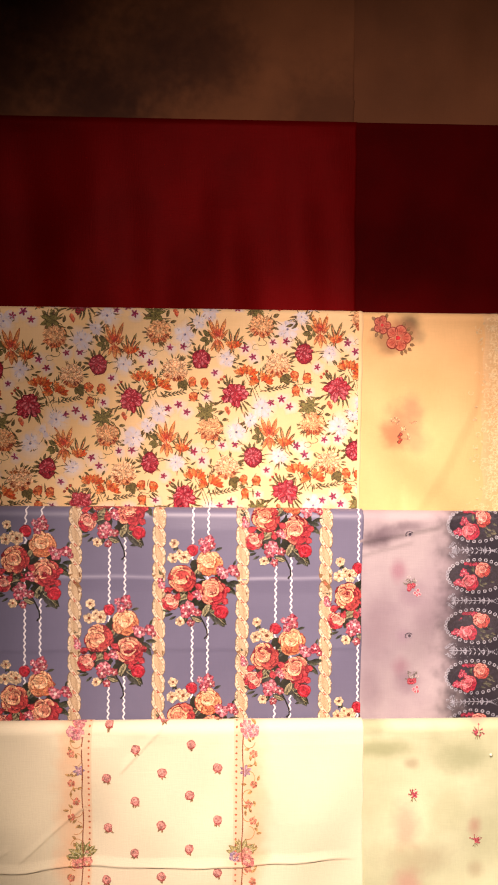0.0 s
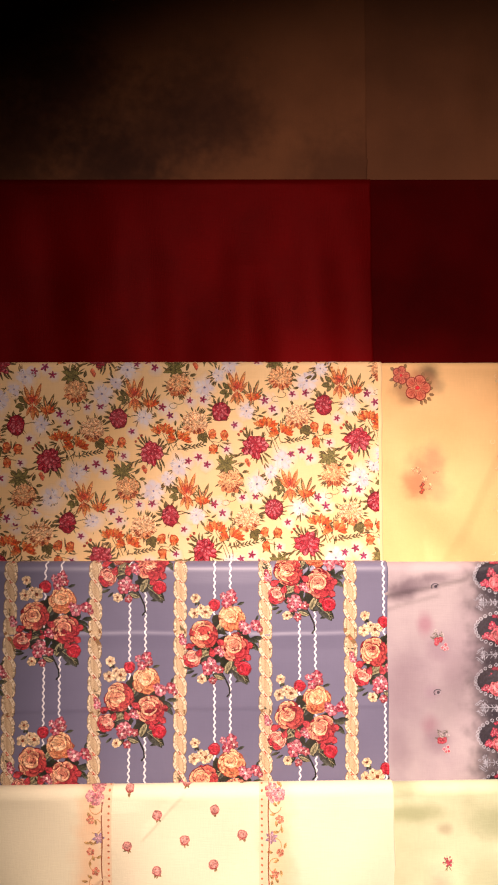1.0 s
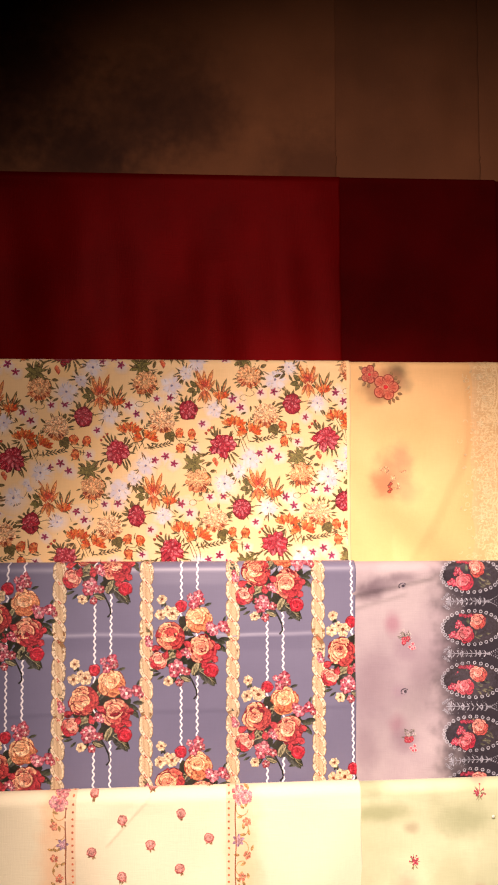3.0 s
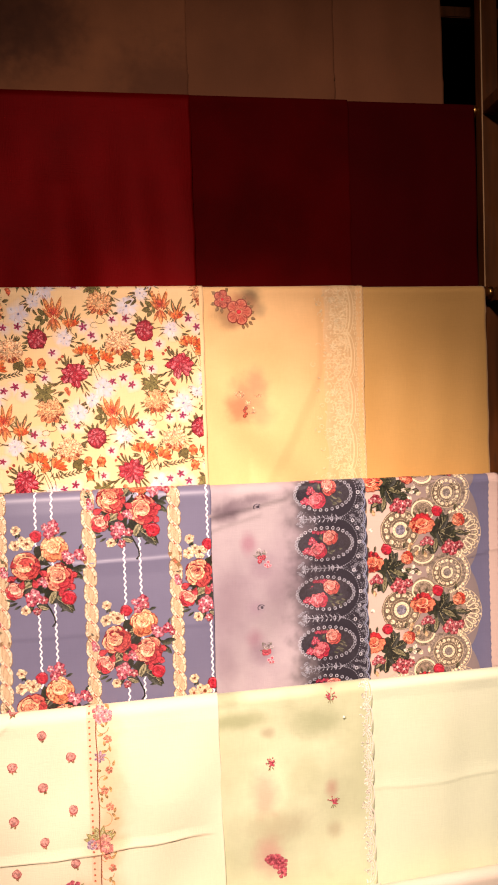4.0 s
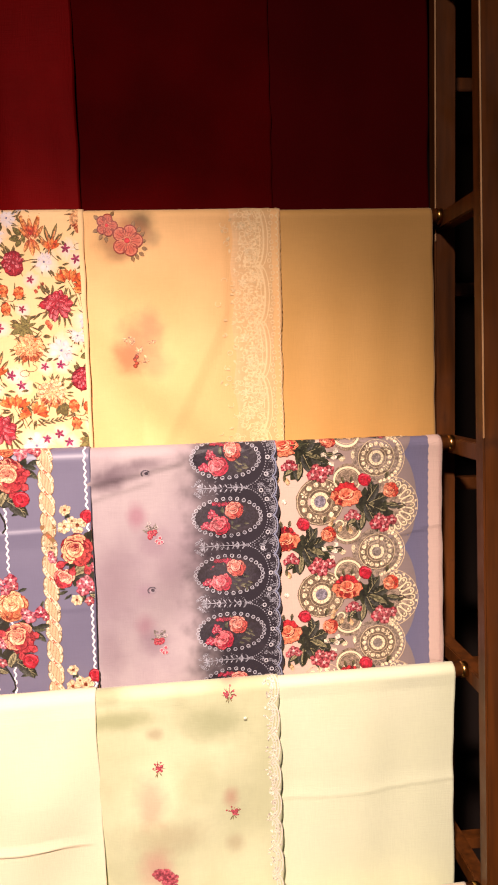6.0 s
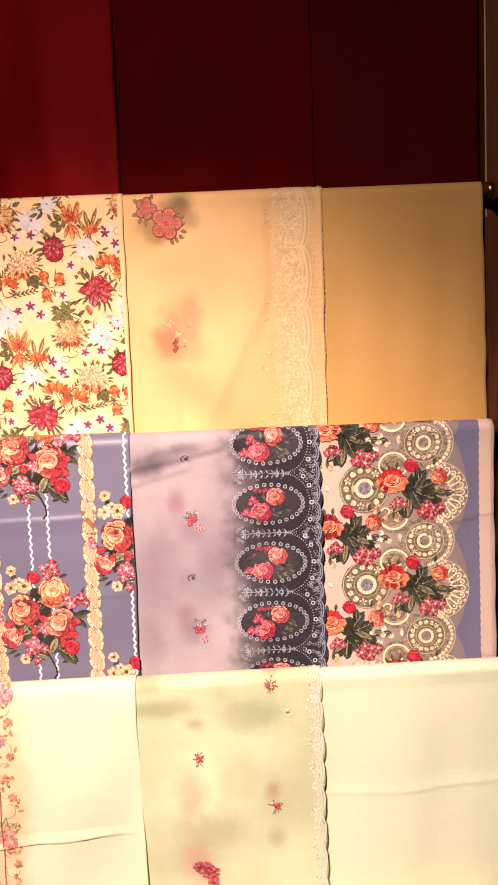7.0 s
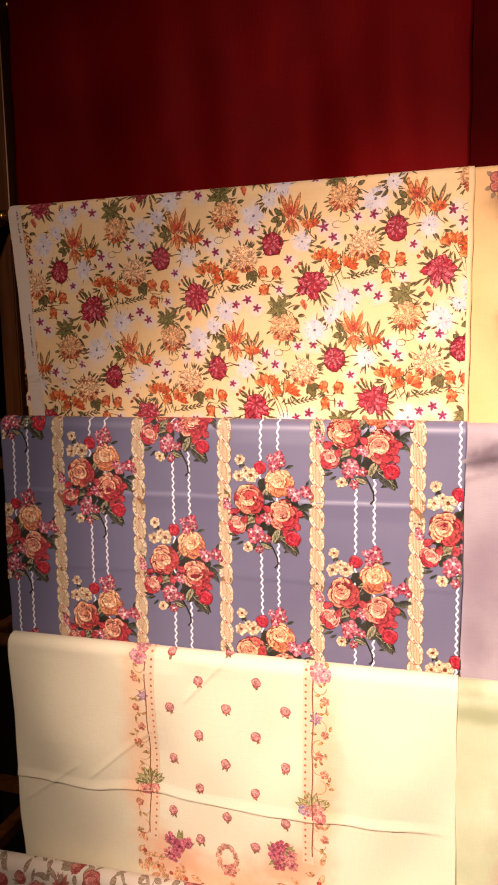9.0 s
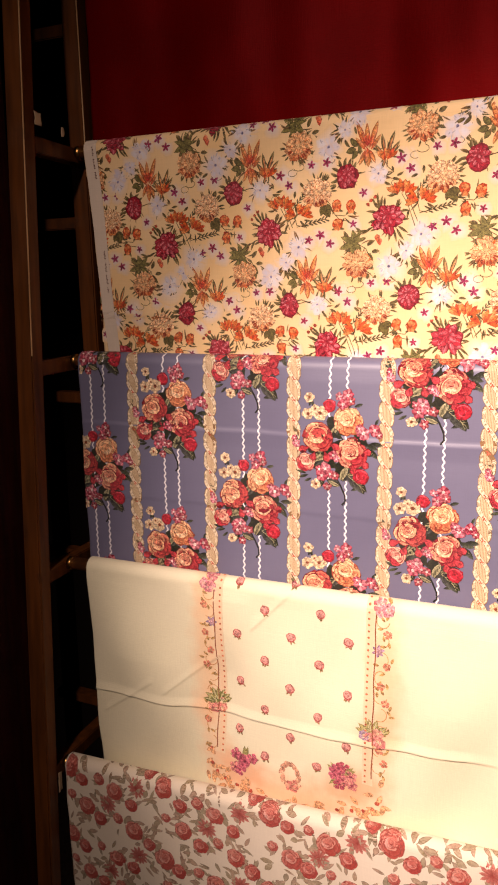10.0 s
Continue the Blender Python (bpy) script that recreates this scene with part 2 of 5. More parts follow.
# ---- draped cloth ----
class Drape:
    """A length of cloth over a rod: x runs along the rod, s down the front from the rod's top (behind it where negative)."""

    def __init__(self, row, left, right, lift=0.0, waves=(), creases=(), scallop=None, seed=1, swing=1.0, lean=(0.0, 0.0), sink=0.0):
        self.row, self.left, self.right, self.lift = row, left, right, lift
        self.creases, self.scallop, self.lean, self.sink = creases, scallop, lean, sink
        rng = np.random.default_rng(100 + row)
        self.waves = [(rng.uniform(0.3, 1.0) * 0.0013, rng.uniform(8, 42), rng.uniform(-22, 22), rng.uniform(0, 6.3)) for _ in range(7)]
        rng = np.random.default_rng(seed)
        self.waves += [(swing * rng.uniform(0.2, 1.0) * 0.0005, rng.uniform(15, 110), rng.uniform(-16, 16), rng.uniform(0, 6.3)) for _ in range(7)]
        self.folds = list(waves)
        self.frill = [(rng.uniform(0.0003, 0.0009), rng.uniform(25, 130), rng.uniform(0, 6.3)) for _ in range(5)]

    def s_of(self, x, z):
        return math.pi * WRAP / 2 + rod_centre(self.row, x)[1] - z

    def edges(self, s):
        down = np.clip(s / 0.28, 0, 2)
        ragged = sum(a * np.sin(k * s + p) for a, k, p in self.frill) * 0.5
        l = self.left + self.lean[0] * down + ragged
        r = self.right + self.lean[1] * down + ragged[::-1] if np.ndim(s) else self.right + self.lean[1] * down
        if self.scallop:
            height, depth, start = self.scallop
            r = r + depth * (np.abs(np.sin(math.pi * (s - start) / height)) ** 0.6 - 1)
        return l, r

    def at(self, x, s, off=0.0):
        x, s = np.asarray(x, float), np.asarray(s, float)
        y0, z0 = rod_centre(self.row, x)
        r = WRAP + self.lift + off
        turn = np.clip(s / WRAP, -math.pi / 2, math.pi / 2)
        fall = np.maximum(np.abs(s) - WRAP * math.pi / 2, 0)
        ease = np.clip(fall / 0.12, 0, 1) * 0.8 + np.clip(fall / 0.015, 0, 1) * 0.2
        w = sum(a * np.sin(kx * x + ks * s + p) for a, kx, ks, p in self.waves)
        calm = np.clip(np.minimum(self.right - x, x - self.left) / 0.07, 0.1, 1) if self.scallop else 1.0
        w = w + calm * sum(a * np.sin(kx * x + ks * s + p) for a, kx, ks, p in self.folds)
        y = y0 - r * np.sin(turn) - np.where(s > 0, 1, 0.4) * w * ease - np.sign(s) * 0.4 * self.lift * ease
        z = z0 + r * np.cos(turn) - fall
        y = y + self.sink * ease
        for xa, za, xb, zb, h, width in self.creases:
            f = (x - xa) / (xb - xa)
            d = (z - (za + (zb - za) * f + 0.0006 * np.sin(19 * x + 2) + 0.0003 * np.sin(87 * x))) / width
            ends = np.clip(f / 0.08, 0, 1) * np.clip((1 - f) / 0.08, 0, 1)
            y = y - np.where(s > 0, 1, 0) * h * ends * np.where(d > 0, np.maximum(0, 1 - d / 4), np.maximum(0, 1 + d / 0.55)) ** 1.2
        return np.stack([x, y, z], -1)

    def mesh(self, name, mat, label, category, fine=0.0032, front=0.56, back=0.5, group=""):
        s = np.concatenate([-np.linspace(back, 0.03, 26), np.linspace(-0.022, 0.022, 19), np.arange(0.025, 0.325, fine), np.linspace(0.335, front, 20)])
        n = int((self.right - self.left) / fine) + 2
        u = np.linspace(0, 1, n)
        l, r = self.edges(s)
        xs = l[:, None] + (r - l)[:, None] * u[None, :]
        p = self.at(xs, np.repeat(s[:, None], n, 1)).reshape(-1, 3)
        i = np.arange(len(s) - 1)[:, None] * n + np.arange(n - 1)[None, :]
        f = np.stack([i, i + n, i + n + 1, i + 1], -1).reshape(-1, 4)
        ob = mesh_object(name, p.tolist(), f.tolist(), mat, smooth=True)
        m = ob.modifiers.new("thick", "SOLIDIFY")
        m.thickness, m.offset = 0.0007, -1.0
        self.ob = tagged(ob, label, category, group)
        return self.ob


class Print:
    """Flat dyed or stitched shapes laid on a drape: x along the rod, z the height at which each hangs."""

    def __init__(self, drape, lift=0.00013, step=0.000009, bounds=None):
        self.drape, self.lift, self.step = drape, lift, step
        self.v, self.c, self.o, self.f, self.m = [], [], [], [], []
        self.bounds = bounds or (drape.left + 0.001, drape.right - 0.001, -9, 9)
        self.level = self.count = 0
        self.ink = 1.0

    def add(self, pts, cols, faces, level=None, uneven=None):
        uneven = self.ink if uneven is None else uneven
        level = self.level if level is None else level
        xs = [p[0] for p in pts]
        zs = [p[1] for p in pts]
        lo, hi, bottom, top = self.bounds
        if max(xs) < lo or min(xs) > hi or min(zs) > top or max(zs) < bottom:
            return
        n = len(self.v)
        self.v += [(min(max(x, lo), hi), min(max(z, bottom), top)) for x, z in pts]
        self.c += [tuple(c) for c in cols]
        self.m += [uneven] * len(pts)
        self.count += 1
        self.o += [level + self.count % 89 / 100] * len(pts)
        self.f += [tuple(n + i for i in f) for f in faces]

    def fan(self, cx, cz, rim, inner, outer, level=None, ring=0.72, middle=None):
        n = len(rim)
        middle = middle or mix(inner, outer, 0.35)
        pts = [(cx, cz)] + [(cx + dx * ring, cz + dz * ring) for dx, dz in rim] + [(cx + dx, cz + dz) for dx, dz in rim]
        cols = [inner] + [middle] * n + [outer] * n
        faces = [(0, 1 + i, 1 + (i + 1) % n) for i in range(n)]
        faces += [(1 + i, 1 + n + i, 1 + n + (i + 1) % n, 1 + (i + 1) % n) for i in range(n)]
        self.add(pts, cols, faces, level)

    def sheet(self, edges, top, bottom, rows, cells, colour, level=0):
        """One piece of ground colour; edges(z) gives its two sides, colour(f) its dye across."""
        pts, cols, faces = [], [], []
        for r in range(rows + 1):
            z = top + (bottom - top) * r / rows
            a, b = edges(z)
            pts += [(a + (b - a) * c / cells, z) for c in range(cells + 1)]
            cols += [colour(c / cells) for c in range(cells + 1)]
        w = cells + 1
        faces = [(r * w + c, (r + 1) * w + c, (r + 1) * w + c + 1, r * w + c + 1) for r in range(rows) for c in range(cells)]
        self.add(pts, cols, faces, level, 0.0)

    def blob(self, cx, cz, r, inner, outer, level=None, n=12, rough=0.12, squash=1.0, turn=0.0, ring=0.72):
        c, s = math.cos(turn), math.sin(turn)
        rim = []
        for i in range(n):
            a = 2 * math.pi * i / n
            k = r * (1 + random.uniform(-rough, rough))
            x, z = k * math.cos(a), k * math.sin(a) * squash
            rim.append((x * c - z * s, x * s + z * c))
        self.fan(cx, cz, rim, inner, outer, level, ring)

    def petal(self, cx, cz, a, length, width, base, tip, level=None, n=6, peak=0.6, edge=None, bend=0.0):
        """A petal or leaf from its foot, along angle a (degrees)."""
        pts, cols, faces = [], [], []
        for i in range(n + 1):
            t = i / n
            w = width / 2 * math.sin(math.pi * t ** (math.log(0.5) / math.log(peak))) ** 0.8 if 0 < t < 1 else 0
            b = radians(a + bend * t)
            x, z = cx + math.cos(b) * length * t, cz + math.sin(b) * length * t
            nx, nz = -math.sin(b) * w, math.cos(b) * w
            col = mix(base, tip, t)
            pts += [(x + nx, z + nz), (x, z), (x - nx, z - nz)]
            cols += [edge or mix(col, (0, 0, 0), 0.25), col, edge or mix(col, (1, 1, 1), 0.06)]
            if i:
                k = 3 * i
                faces += [(k - 3, k - 2, k + 1, k), (k - 2, k - 1, k + 2, k + 1)]
        self.add(pts, cols, faces, level)

    def inked(self, cx, cz, a, length, width, base, tip, ink, level, n=5, peak=0.6):
        """A petal with a thin dark outline."""
        b = radians(a)
        self.petal(cx - math.cos(b) * length * 0.04, cz - math.sin(b) * length * 0.04, a, length * 1.05, width * 1.08, ink, ink, level, n, peak, ink)
        self.petal(cx, cz, a, length, width * 0.84, base, tip, level + 1, n, peak, mix(base, tip, 0.7))

    def line(self, pts, width, col, level=None, taper=False):
        out, cols, faces = [], [], []
        n = len(pts)
        for i, (x, z) in enumerate(pts):
            a, b = pts[max(i - 1, 0)], pts[min(i + 1, n - 1)]
            dx, dz = b[0] - a[0], b[1] - a[1]
            k = math.hypot(dx, dz) or 1
            w = width / 2 * (1 - 0.7 * i / (n - 1) if taper else 1)
            out += [(x - dz / k * w, z + dx / k * w), (x + dz / k * w, z - dx / k * w)]
            cols += [col, col]
            if i:
                faces.append((2 * i - 2, 2 * i - 1, 2 * i + 1, 2 * i))
        self.add(out, cols, faces, level, 0.0)

    def arc(self, cx, cz, rx, rz, a, b, width, col, level=None, n=14):
        self.line([(cx + rx * math.cos(radians(a + (b - a) * i / n)), cz + rz * math.sin(radians(a + (b - a) * i / n))) for i in range(n + 1)], width, col, level)

    def ring(self, cx, cz, r, width, col, level=None, n=10):
        self.arc(cx, cz, r, r, 0, 360, width, col, level, n)

    def build(self, name, mat, label=""):
        v = np.array(self.v)
        s = self.drape.s_of(v[:, 0], v[:, 1])
        off = self.lift + np.array(self.o) * self.step
        # the layer goes out along the cloth's own curve
        p = self.drape.at(v[:, 0], np.maximum(s, -0.004), 0.0)
        y0, z0 = rod_centre(self.drape.row, v[:, 0])
        turn = np.clip(s / WRAP, 0, math.pi / 2)
        p[:, 1] -= np.sin(turn) * off
        p[:, 2] += np.cos(turn) * off
        ob = mesh_object(name, p.tolist(), self.f, mat, self.drape.ob, label)
        layer = ob.data.color_attributes.new("dye", "FLOAT_COLOR", "POINT")
        layer.data.foreach_set("color", np.concatenate([np.array(self.c), np.array(self.m)[:, None]], 1).astype(np.float32).ravel())
        return ob


# ---- flower motifs ----
GREEN, OLIVE, PALE_GREEN = rgb("3f4222"), rgb("615e30"), rgb("9a9a6a")
RED, CRIMSON = rgb("c0283a"), rgb("8c1024")
ORANGE, PEACH, RUST = rgb("e0702a"), rgb("f6c48a"), rgb("a84018")
LILAC, MIST, PLUM = rgb("c6bfd2"), rgb("e6e1e4"), rgb("98306a")
BLACKGREEN = rgb("171a10")


def jig(v, k=0.12):
    return v * random.uniform(1 - k, 1 + k)


def leaf(p, x, z, a, length, width, dark=GREEN, light=OLIVE, level=1, vein=True):
    a += random.uniform(-9, 9)
    if width > 0.0035:
        p.inked(x, z, a, length, width, mix(dark, light, 0.35), light, dark, level, 5, 0.42)
    else:
        p.petal(x, z, a, length, width, dark, light, level, 5, 0.45, bend=random.uniform(-25, 25))
    if vein:
        b = radians(a)
        p.line([(x + math.cos(b) * length * t, z + math.sin(b) * length * t) for t in (0.1, 0.5, 0.85)], width * 0.10, mix(light, (1, 1, 0.8), 0.35), level + 2)
        for t in (0.3, 0.55):
            for d in (45, -45):
                q = radians(a + d)
                fx, fz = x + math.cos(b) * length * t, z + math.sin(b) * length * t
                p.line([(fx, fz), (fx + math.cos(q) * width * 0.4, fz + math.sin(q) * width * 0.4)], width * 0.06, mix(light, (1, 1, 0.8), 0.25), level + 2)


def crescent(p, x, z, rx, rz, a, b, thick, inner, outer, level, turn=0.0, n=8):
    """A brush stroke along an ellipse, thin at both ends."""
    c, s = math.cos(radians(turn)), math.sin(radians(turn))
    pts, cols = [], []
    for i in range(n + 1):
        t = radians(a + (b - a) * i / n)
        for f, col in ((1.0, outer), (1.0 - thick * math.sin(math.pi * i / n) - 0.01, inner)):
            u, w = rx * f * math.cos(t), rz * f * math.sin(t)
            pts.append((x + u * c - w * s, z + u * s + w * c))
            cols.append(col)
    p.add(pts, cols, [(2 * i, 2 * i + 1, 2 * i + 3, 2 * i + 2) for i in range(n)], level)


def rose(p, x, z, r, dark, body, light, level=4, turn=0.0, outline=None, sun=130):
    """A painted rose: broad petals, pale on the lit side and red on the other, round a pale bowl of brush strokes."""
    edge = outline or mix(dark, (0, 0, 0), 0.3)
    p.blob(x, z, r * 0.90, body, edge, level, 18, 0.14, 0.95)
    k = level
    for count, dist, size in ((7, 0.66, 0.40), (5, 0.44, 0.40)):
        for i in range(count):
            k += 1
            a = turn + 360 * i / count + random.uniform(-18, 18)
            b = radians(a)
            lit = 0.5 + 0.5 * math.cos(radians(a - sun)) + random.uniform(-0.15, 0.15)
            px, pz = x + math.cos(b) * r * dist, z + math.sin(b) * r * dist
            wide = r * size * random.uniform(0.85, 1.2)
            near = mix(dark, body, min(1.0, max(0.15, lit * 1.3)))
            far = mix(body, light, min(1.0, max(0.0, lit * 2.0 - 0.4)))
            p.blob(px, pz, wide * 1.05, edge, edge, k, 11, 0.12, 0.70, b + math.pi / 2)
            k += 1
            p.blob(px, pz, wide * 0.96, near, far, k, 11, 0.12, 0.68, b + math.pi / 2, 0.45)
            if r > 0.006:
                for d in (-20, 4, 24):
                    c = radians(a + d + random.uniform(-7, 7))
                    f0, f1 = dist - size * 0.3, dist + size * random.uniform(0.1, 0.45)
                    p.line([(x + math.cos(c) * r * f, z + math.sin(c) * r * f) for f in (f0, (f0 + f1) / 2, f1)], r * 0.05, mix(dark, body, random.uniform(0.2, 0.8)), k + 1, True)
    k += 2
    hx, hz = x + r * 0.12 * math.cos(radians(sun)), z + r * 0.12 * math.sin(radians(sun))
    p.blob(hx, hz, r * 0.54, edge, edge, k, 13, 0.1, 0.9)
    p.blob(hx, hz, r * 0.51, mix(body, light, 0.3), light, k + 1, 13, 0.08, 0.9, 0.0, 0.55)
    k += 1
    for i in range(9):
        k += 1
        f = 0.46 - 0.045 * i
        a = turn + 128 * i + random.uniform(-20, 20)
        tone, rim = ((mix(body, light, 0.7), body), (light, mix(light, (1, 1, 1), 0.2)), (mix(body, light, 0.4), dark))[i % 3]
        crescent(p, hx, hz, r * f, r * f * 0.86, a, a + random.uniform(110, 170), 0.30, tone, rim, k, 10)
    crescent(p, hx, hz, r * 0.13, r * 0.10, 150, 390, 0.7, dark, edge, k + 1)


def peony(p, x, z, r, level=4):
    """A full peony: tiers of broad ragged petals, crimson at the foot and pink at the lip, over a dark heart."""
    deep, rim = rgb("6c0a1e"), rgb("f0949c")
    keep, p.ink = p.ink, 0.5
    p.blob(x, z, r * 0.82, CRIMSON, deep, level, 16, 0.16, 0.9)
    k = level
    for count, reach, wide, rise in ((11, 1.04, 0.56, -0.06), (9, 0.82, 0.52, 0.04), (7, 0.62, 0.46, 0.14), (5, 0.44, 0.36, 0.22)):
        k += 1
        for i in range(count):
            a = 360 * i / count + random.uniform(-17, 17)
            up = math.sin(radians(a))
            n = r * reach * (0.88 if up > 0.3 else 1.0) * random.uniform(0.84, 1.14)
            pale = random.choice((0.0, 0.15, 0.35, 0.6, 0.85))
            width = r * wide * random.uniform(0.75, 1.1)
            p.petal(x, z + r * rise, a, n * 1.03, width * 1.05, deep, deep, k, 6, 0.70, edge=deep)
            k += 0.15
            p.petal(x, z + r * rise, a, n, width * 0.9, mix(CRIMSON, deep, 0.5), mix(RED, rim, pale), k, 6, 0.70, edge=mix(CRIMSON, RED, random.random()))
            b = radians(a + random.uniform(-6, 6))
            p.line([(x + math.cos(b) * n * f, z + r * rise + math.sin(b) * n * f) for f in (0.5, 0.7, 0.93)], r * 0.05, random.choice((deep, mix(RED, rim, 0.8), rim)), k + 0.1, True)
            k += 0.15
    p.ink = keep


def mum(p, x, z, r, tip=PEACH, foot=ORANGE, level=4, squash=0.92):
    """A shaggy chrysanthemum: blunt incurved petals, pale above, rusty below."""
    for far, count, wide in ((0.62, 17, 0.27), (0.48, 15, 0.26), (0.33, 12, 0.25), (0.16, 9, 0.23), (0.04, 6, 0.2)):
        level += 2
        for i in range(count):
            a = 360 * i / count + random.uniform(-14, 14)
            b = radians(a)
            low = max(0.0, -math.sin(b)) * far * 1.5
            deep = min(1.0, low + random.uniform(0.0, 0.22))
            ink = mix(rgb("b8682c"), RUST, deep)
            p.inked(x + math.cos(b) * r * far * 0.72, z + math.sin(b) * r * far * 0.72 * squash, a + random.uniform(-22, 22), r * random.uniform(0.32, 0.48), r * wide,
                    mix(tip, foot, 0.45 + 0.5 * deep), mix(tip, foot, deep * 0.9), ink, level, 5, 0.68)
    for i in range(7):
        a = random.uniform(200, 340)
        b = radians(a)
        p.petal(x + math.cos(b) * r * 0.4, z + math.sin(b) * r * 0.4, a, r * 0.34, r * 0.12, RUST, rgb("8c3a16"), level + 2, 4)


def star(p, x, z, r, petal=PLUM, heart=rgb("f0d0c0"), level=3, n=5, pale=None):
    a0 = random.uniform(0, 72)
    for i in range(n):
        p.petal(x, z, a0 + 360 * i / n, jig(r), r * 0.5, heart if pale else petal, petal, level, 4, 0.5)
    p.blob(x, z, r * 0.2, heart, petal, level + 1, 6)


def daisy(p, x, z, r, petal, heart, level=5, n=7, outline=None):
    a0 = random.uniform(0, 50)
    if outline:
        p.blob(x, z, r * 0.86, outline, outline, level - 1, 12, 0.16)
    for i in range(n):
        p.petal(x, z, a0 + 360 * i / n + random.uniform(-8, 8), jig(r), r * 0.82, mix(petal, heart, 0.35), mix(petal, heart, random.uniform(0.0, 0.3)), level + i % 2, 5, 0.68, edge=outline)
    p.blob(x, z, r * 0.25, mix(heart, (0, 0, 0), 0.3), heart, level + 2, 8)


def bells(p, x, z, r, a, level=3):
    """A small trumpet flower."""
    for d, shade in ((-34, ORANGE), (30, rgb("f0a860")), (-12, rgb("d8562a")), (12, rgb("e88a44"))):
        p.inked(x, z, a + d, jig(r), r * 0.30, rgb("b8381a"), shade, RUST, level, 5, 0.66)


def sprig(p, x, z, a, length, level=2, col=OLIVE):
    b = radians(a)
    p.line([(x + math.cos(b) * length * t, z + math.sin(b) * length * t) for t in (0, 0.35, 0.7, 1)], 0.0008, col, level)
    for t in (0.25, 0.40, 0.54, 0.68, 0.82, 0.94):
        for d in (28, -28):
            p.petal(x + math.cos(b) * length * t, z + math.sin(b) * length * t, a + d + random.uniform(-8, 8), length * 0.2, length * 0.055, col, mix(col, PALE_GREEN, 0.3), level, 3)


def halo(p, x, z, r, col, ground, level=0, rough=0.2):
    """A washed-out patch of dye that fades into the ground."""
    keep, p.ink = p.ink, 0.0
    p.blob(x, z, r, col, ground, level, 14, rough, 1.0, random.uniform(0, 6), 0.42)
    p.ink = keep


def washed(p, x, z, r, ground, level=2):
    """A pale lilac bloom, soft at the rim, with a few grey pencil strokes."""
    halo(p, x, z, r * 1.35, mix(MIST, ground, 0.2), ground, 0)
    keep, p.ink = p.ink, 0.0
    for i in range(7):
        b = radians(360 * i / 7 + random.uniform(-18, 18))
        f = random.uniform(0.3, 0.62)
        tone = mix(LILAC, MIST, random.random())
        p.blob(x + math.cos(b) * r * f, z + math.sin(b) * r * f, r * random.uniform(0.32, 0.5), mix(tone, MIST, 0.3), mix(tone, ground, 0.45), level + 0.1 * i, 10, 0.2, 0.75, b, 0.55)
    for i in range(9):
        a = random.uniform(0, 360)
        b = radians(a)
        f = random.uniform(0.3, 0.7)
        px, pz = x + math.cos(b) * r * f, z + math.sin(b) * r * f
        p.petal(px, pz, a + random.uniform(-50, 50), r * random.uniform(0.2, 0.4), r * 0.09, random.choice((rgb("a09ca8"), rgb("b4aeb4"), rgb("8a8678"))), mix(MIST, LILAC, 0.6), level + 2, 4)
    p.ink = keep
    p.blob(x, z, r * 0.12, rgb("6a6488"), LILAC, level + 3, 6)


# ---- row of the yellow suit ----
yellow = rgb("f4d4a2")


TWIG, SAGE = rgb("4c3e1c"), rgb("85723e")
GROUND = mix(yellow, rgb("eabf7c"), 0.25)


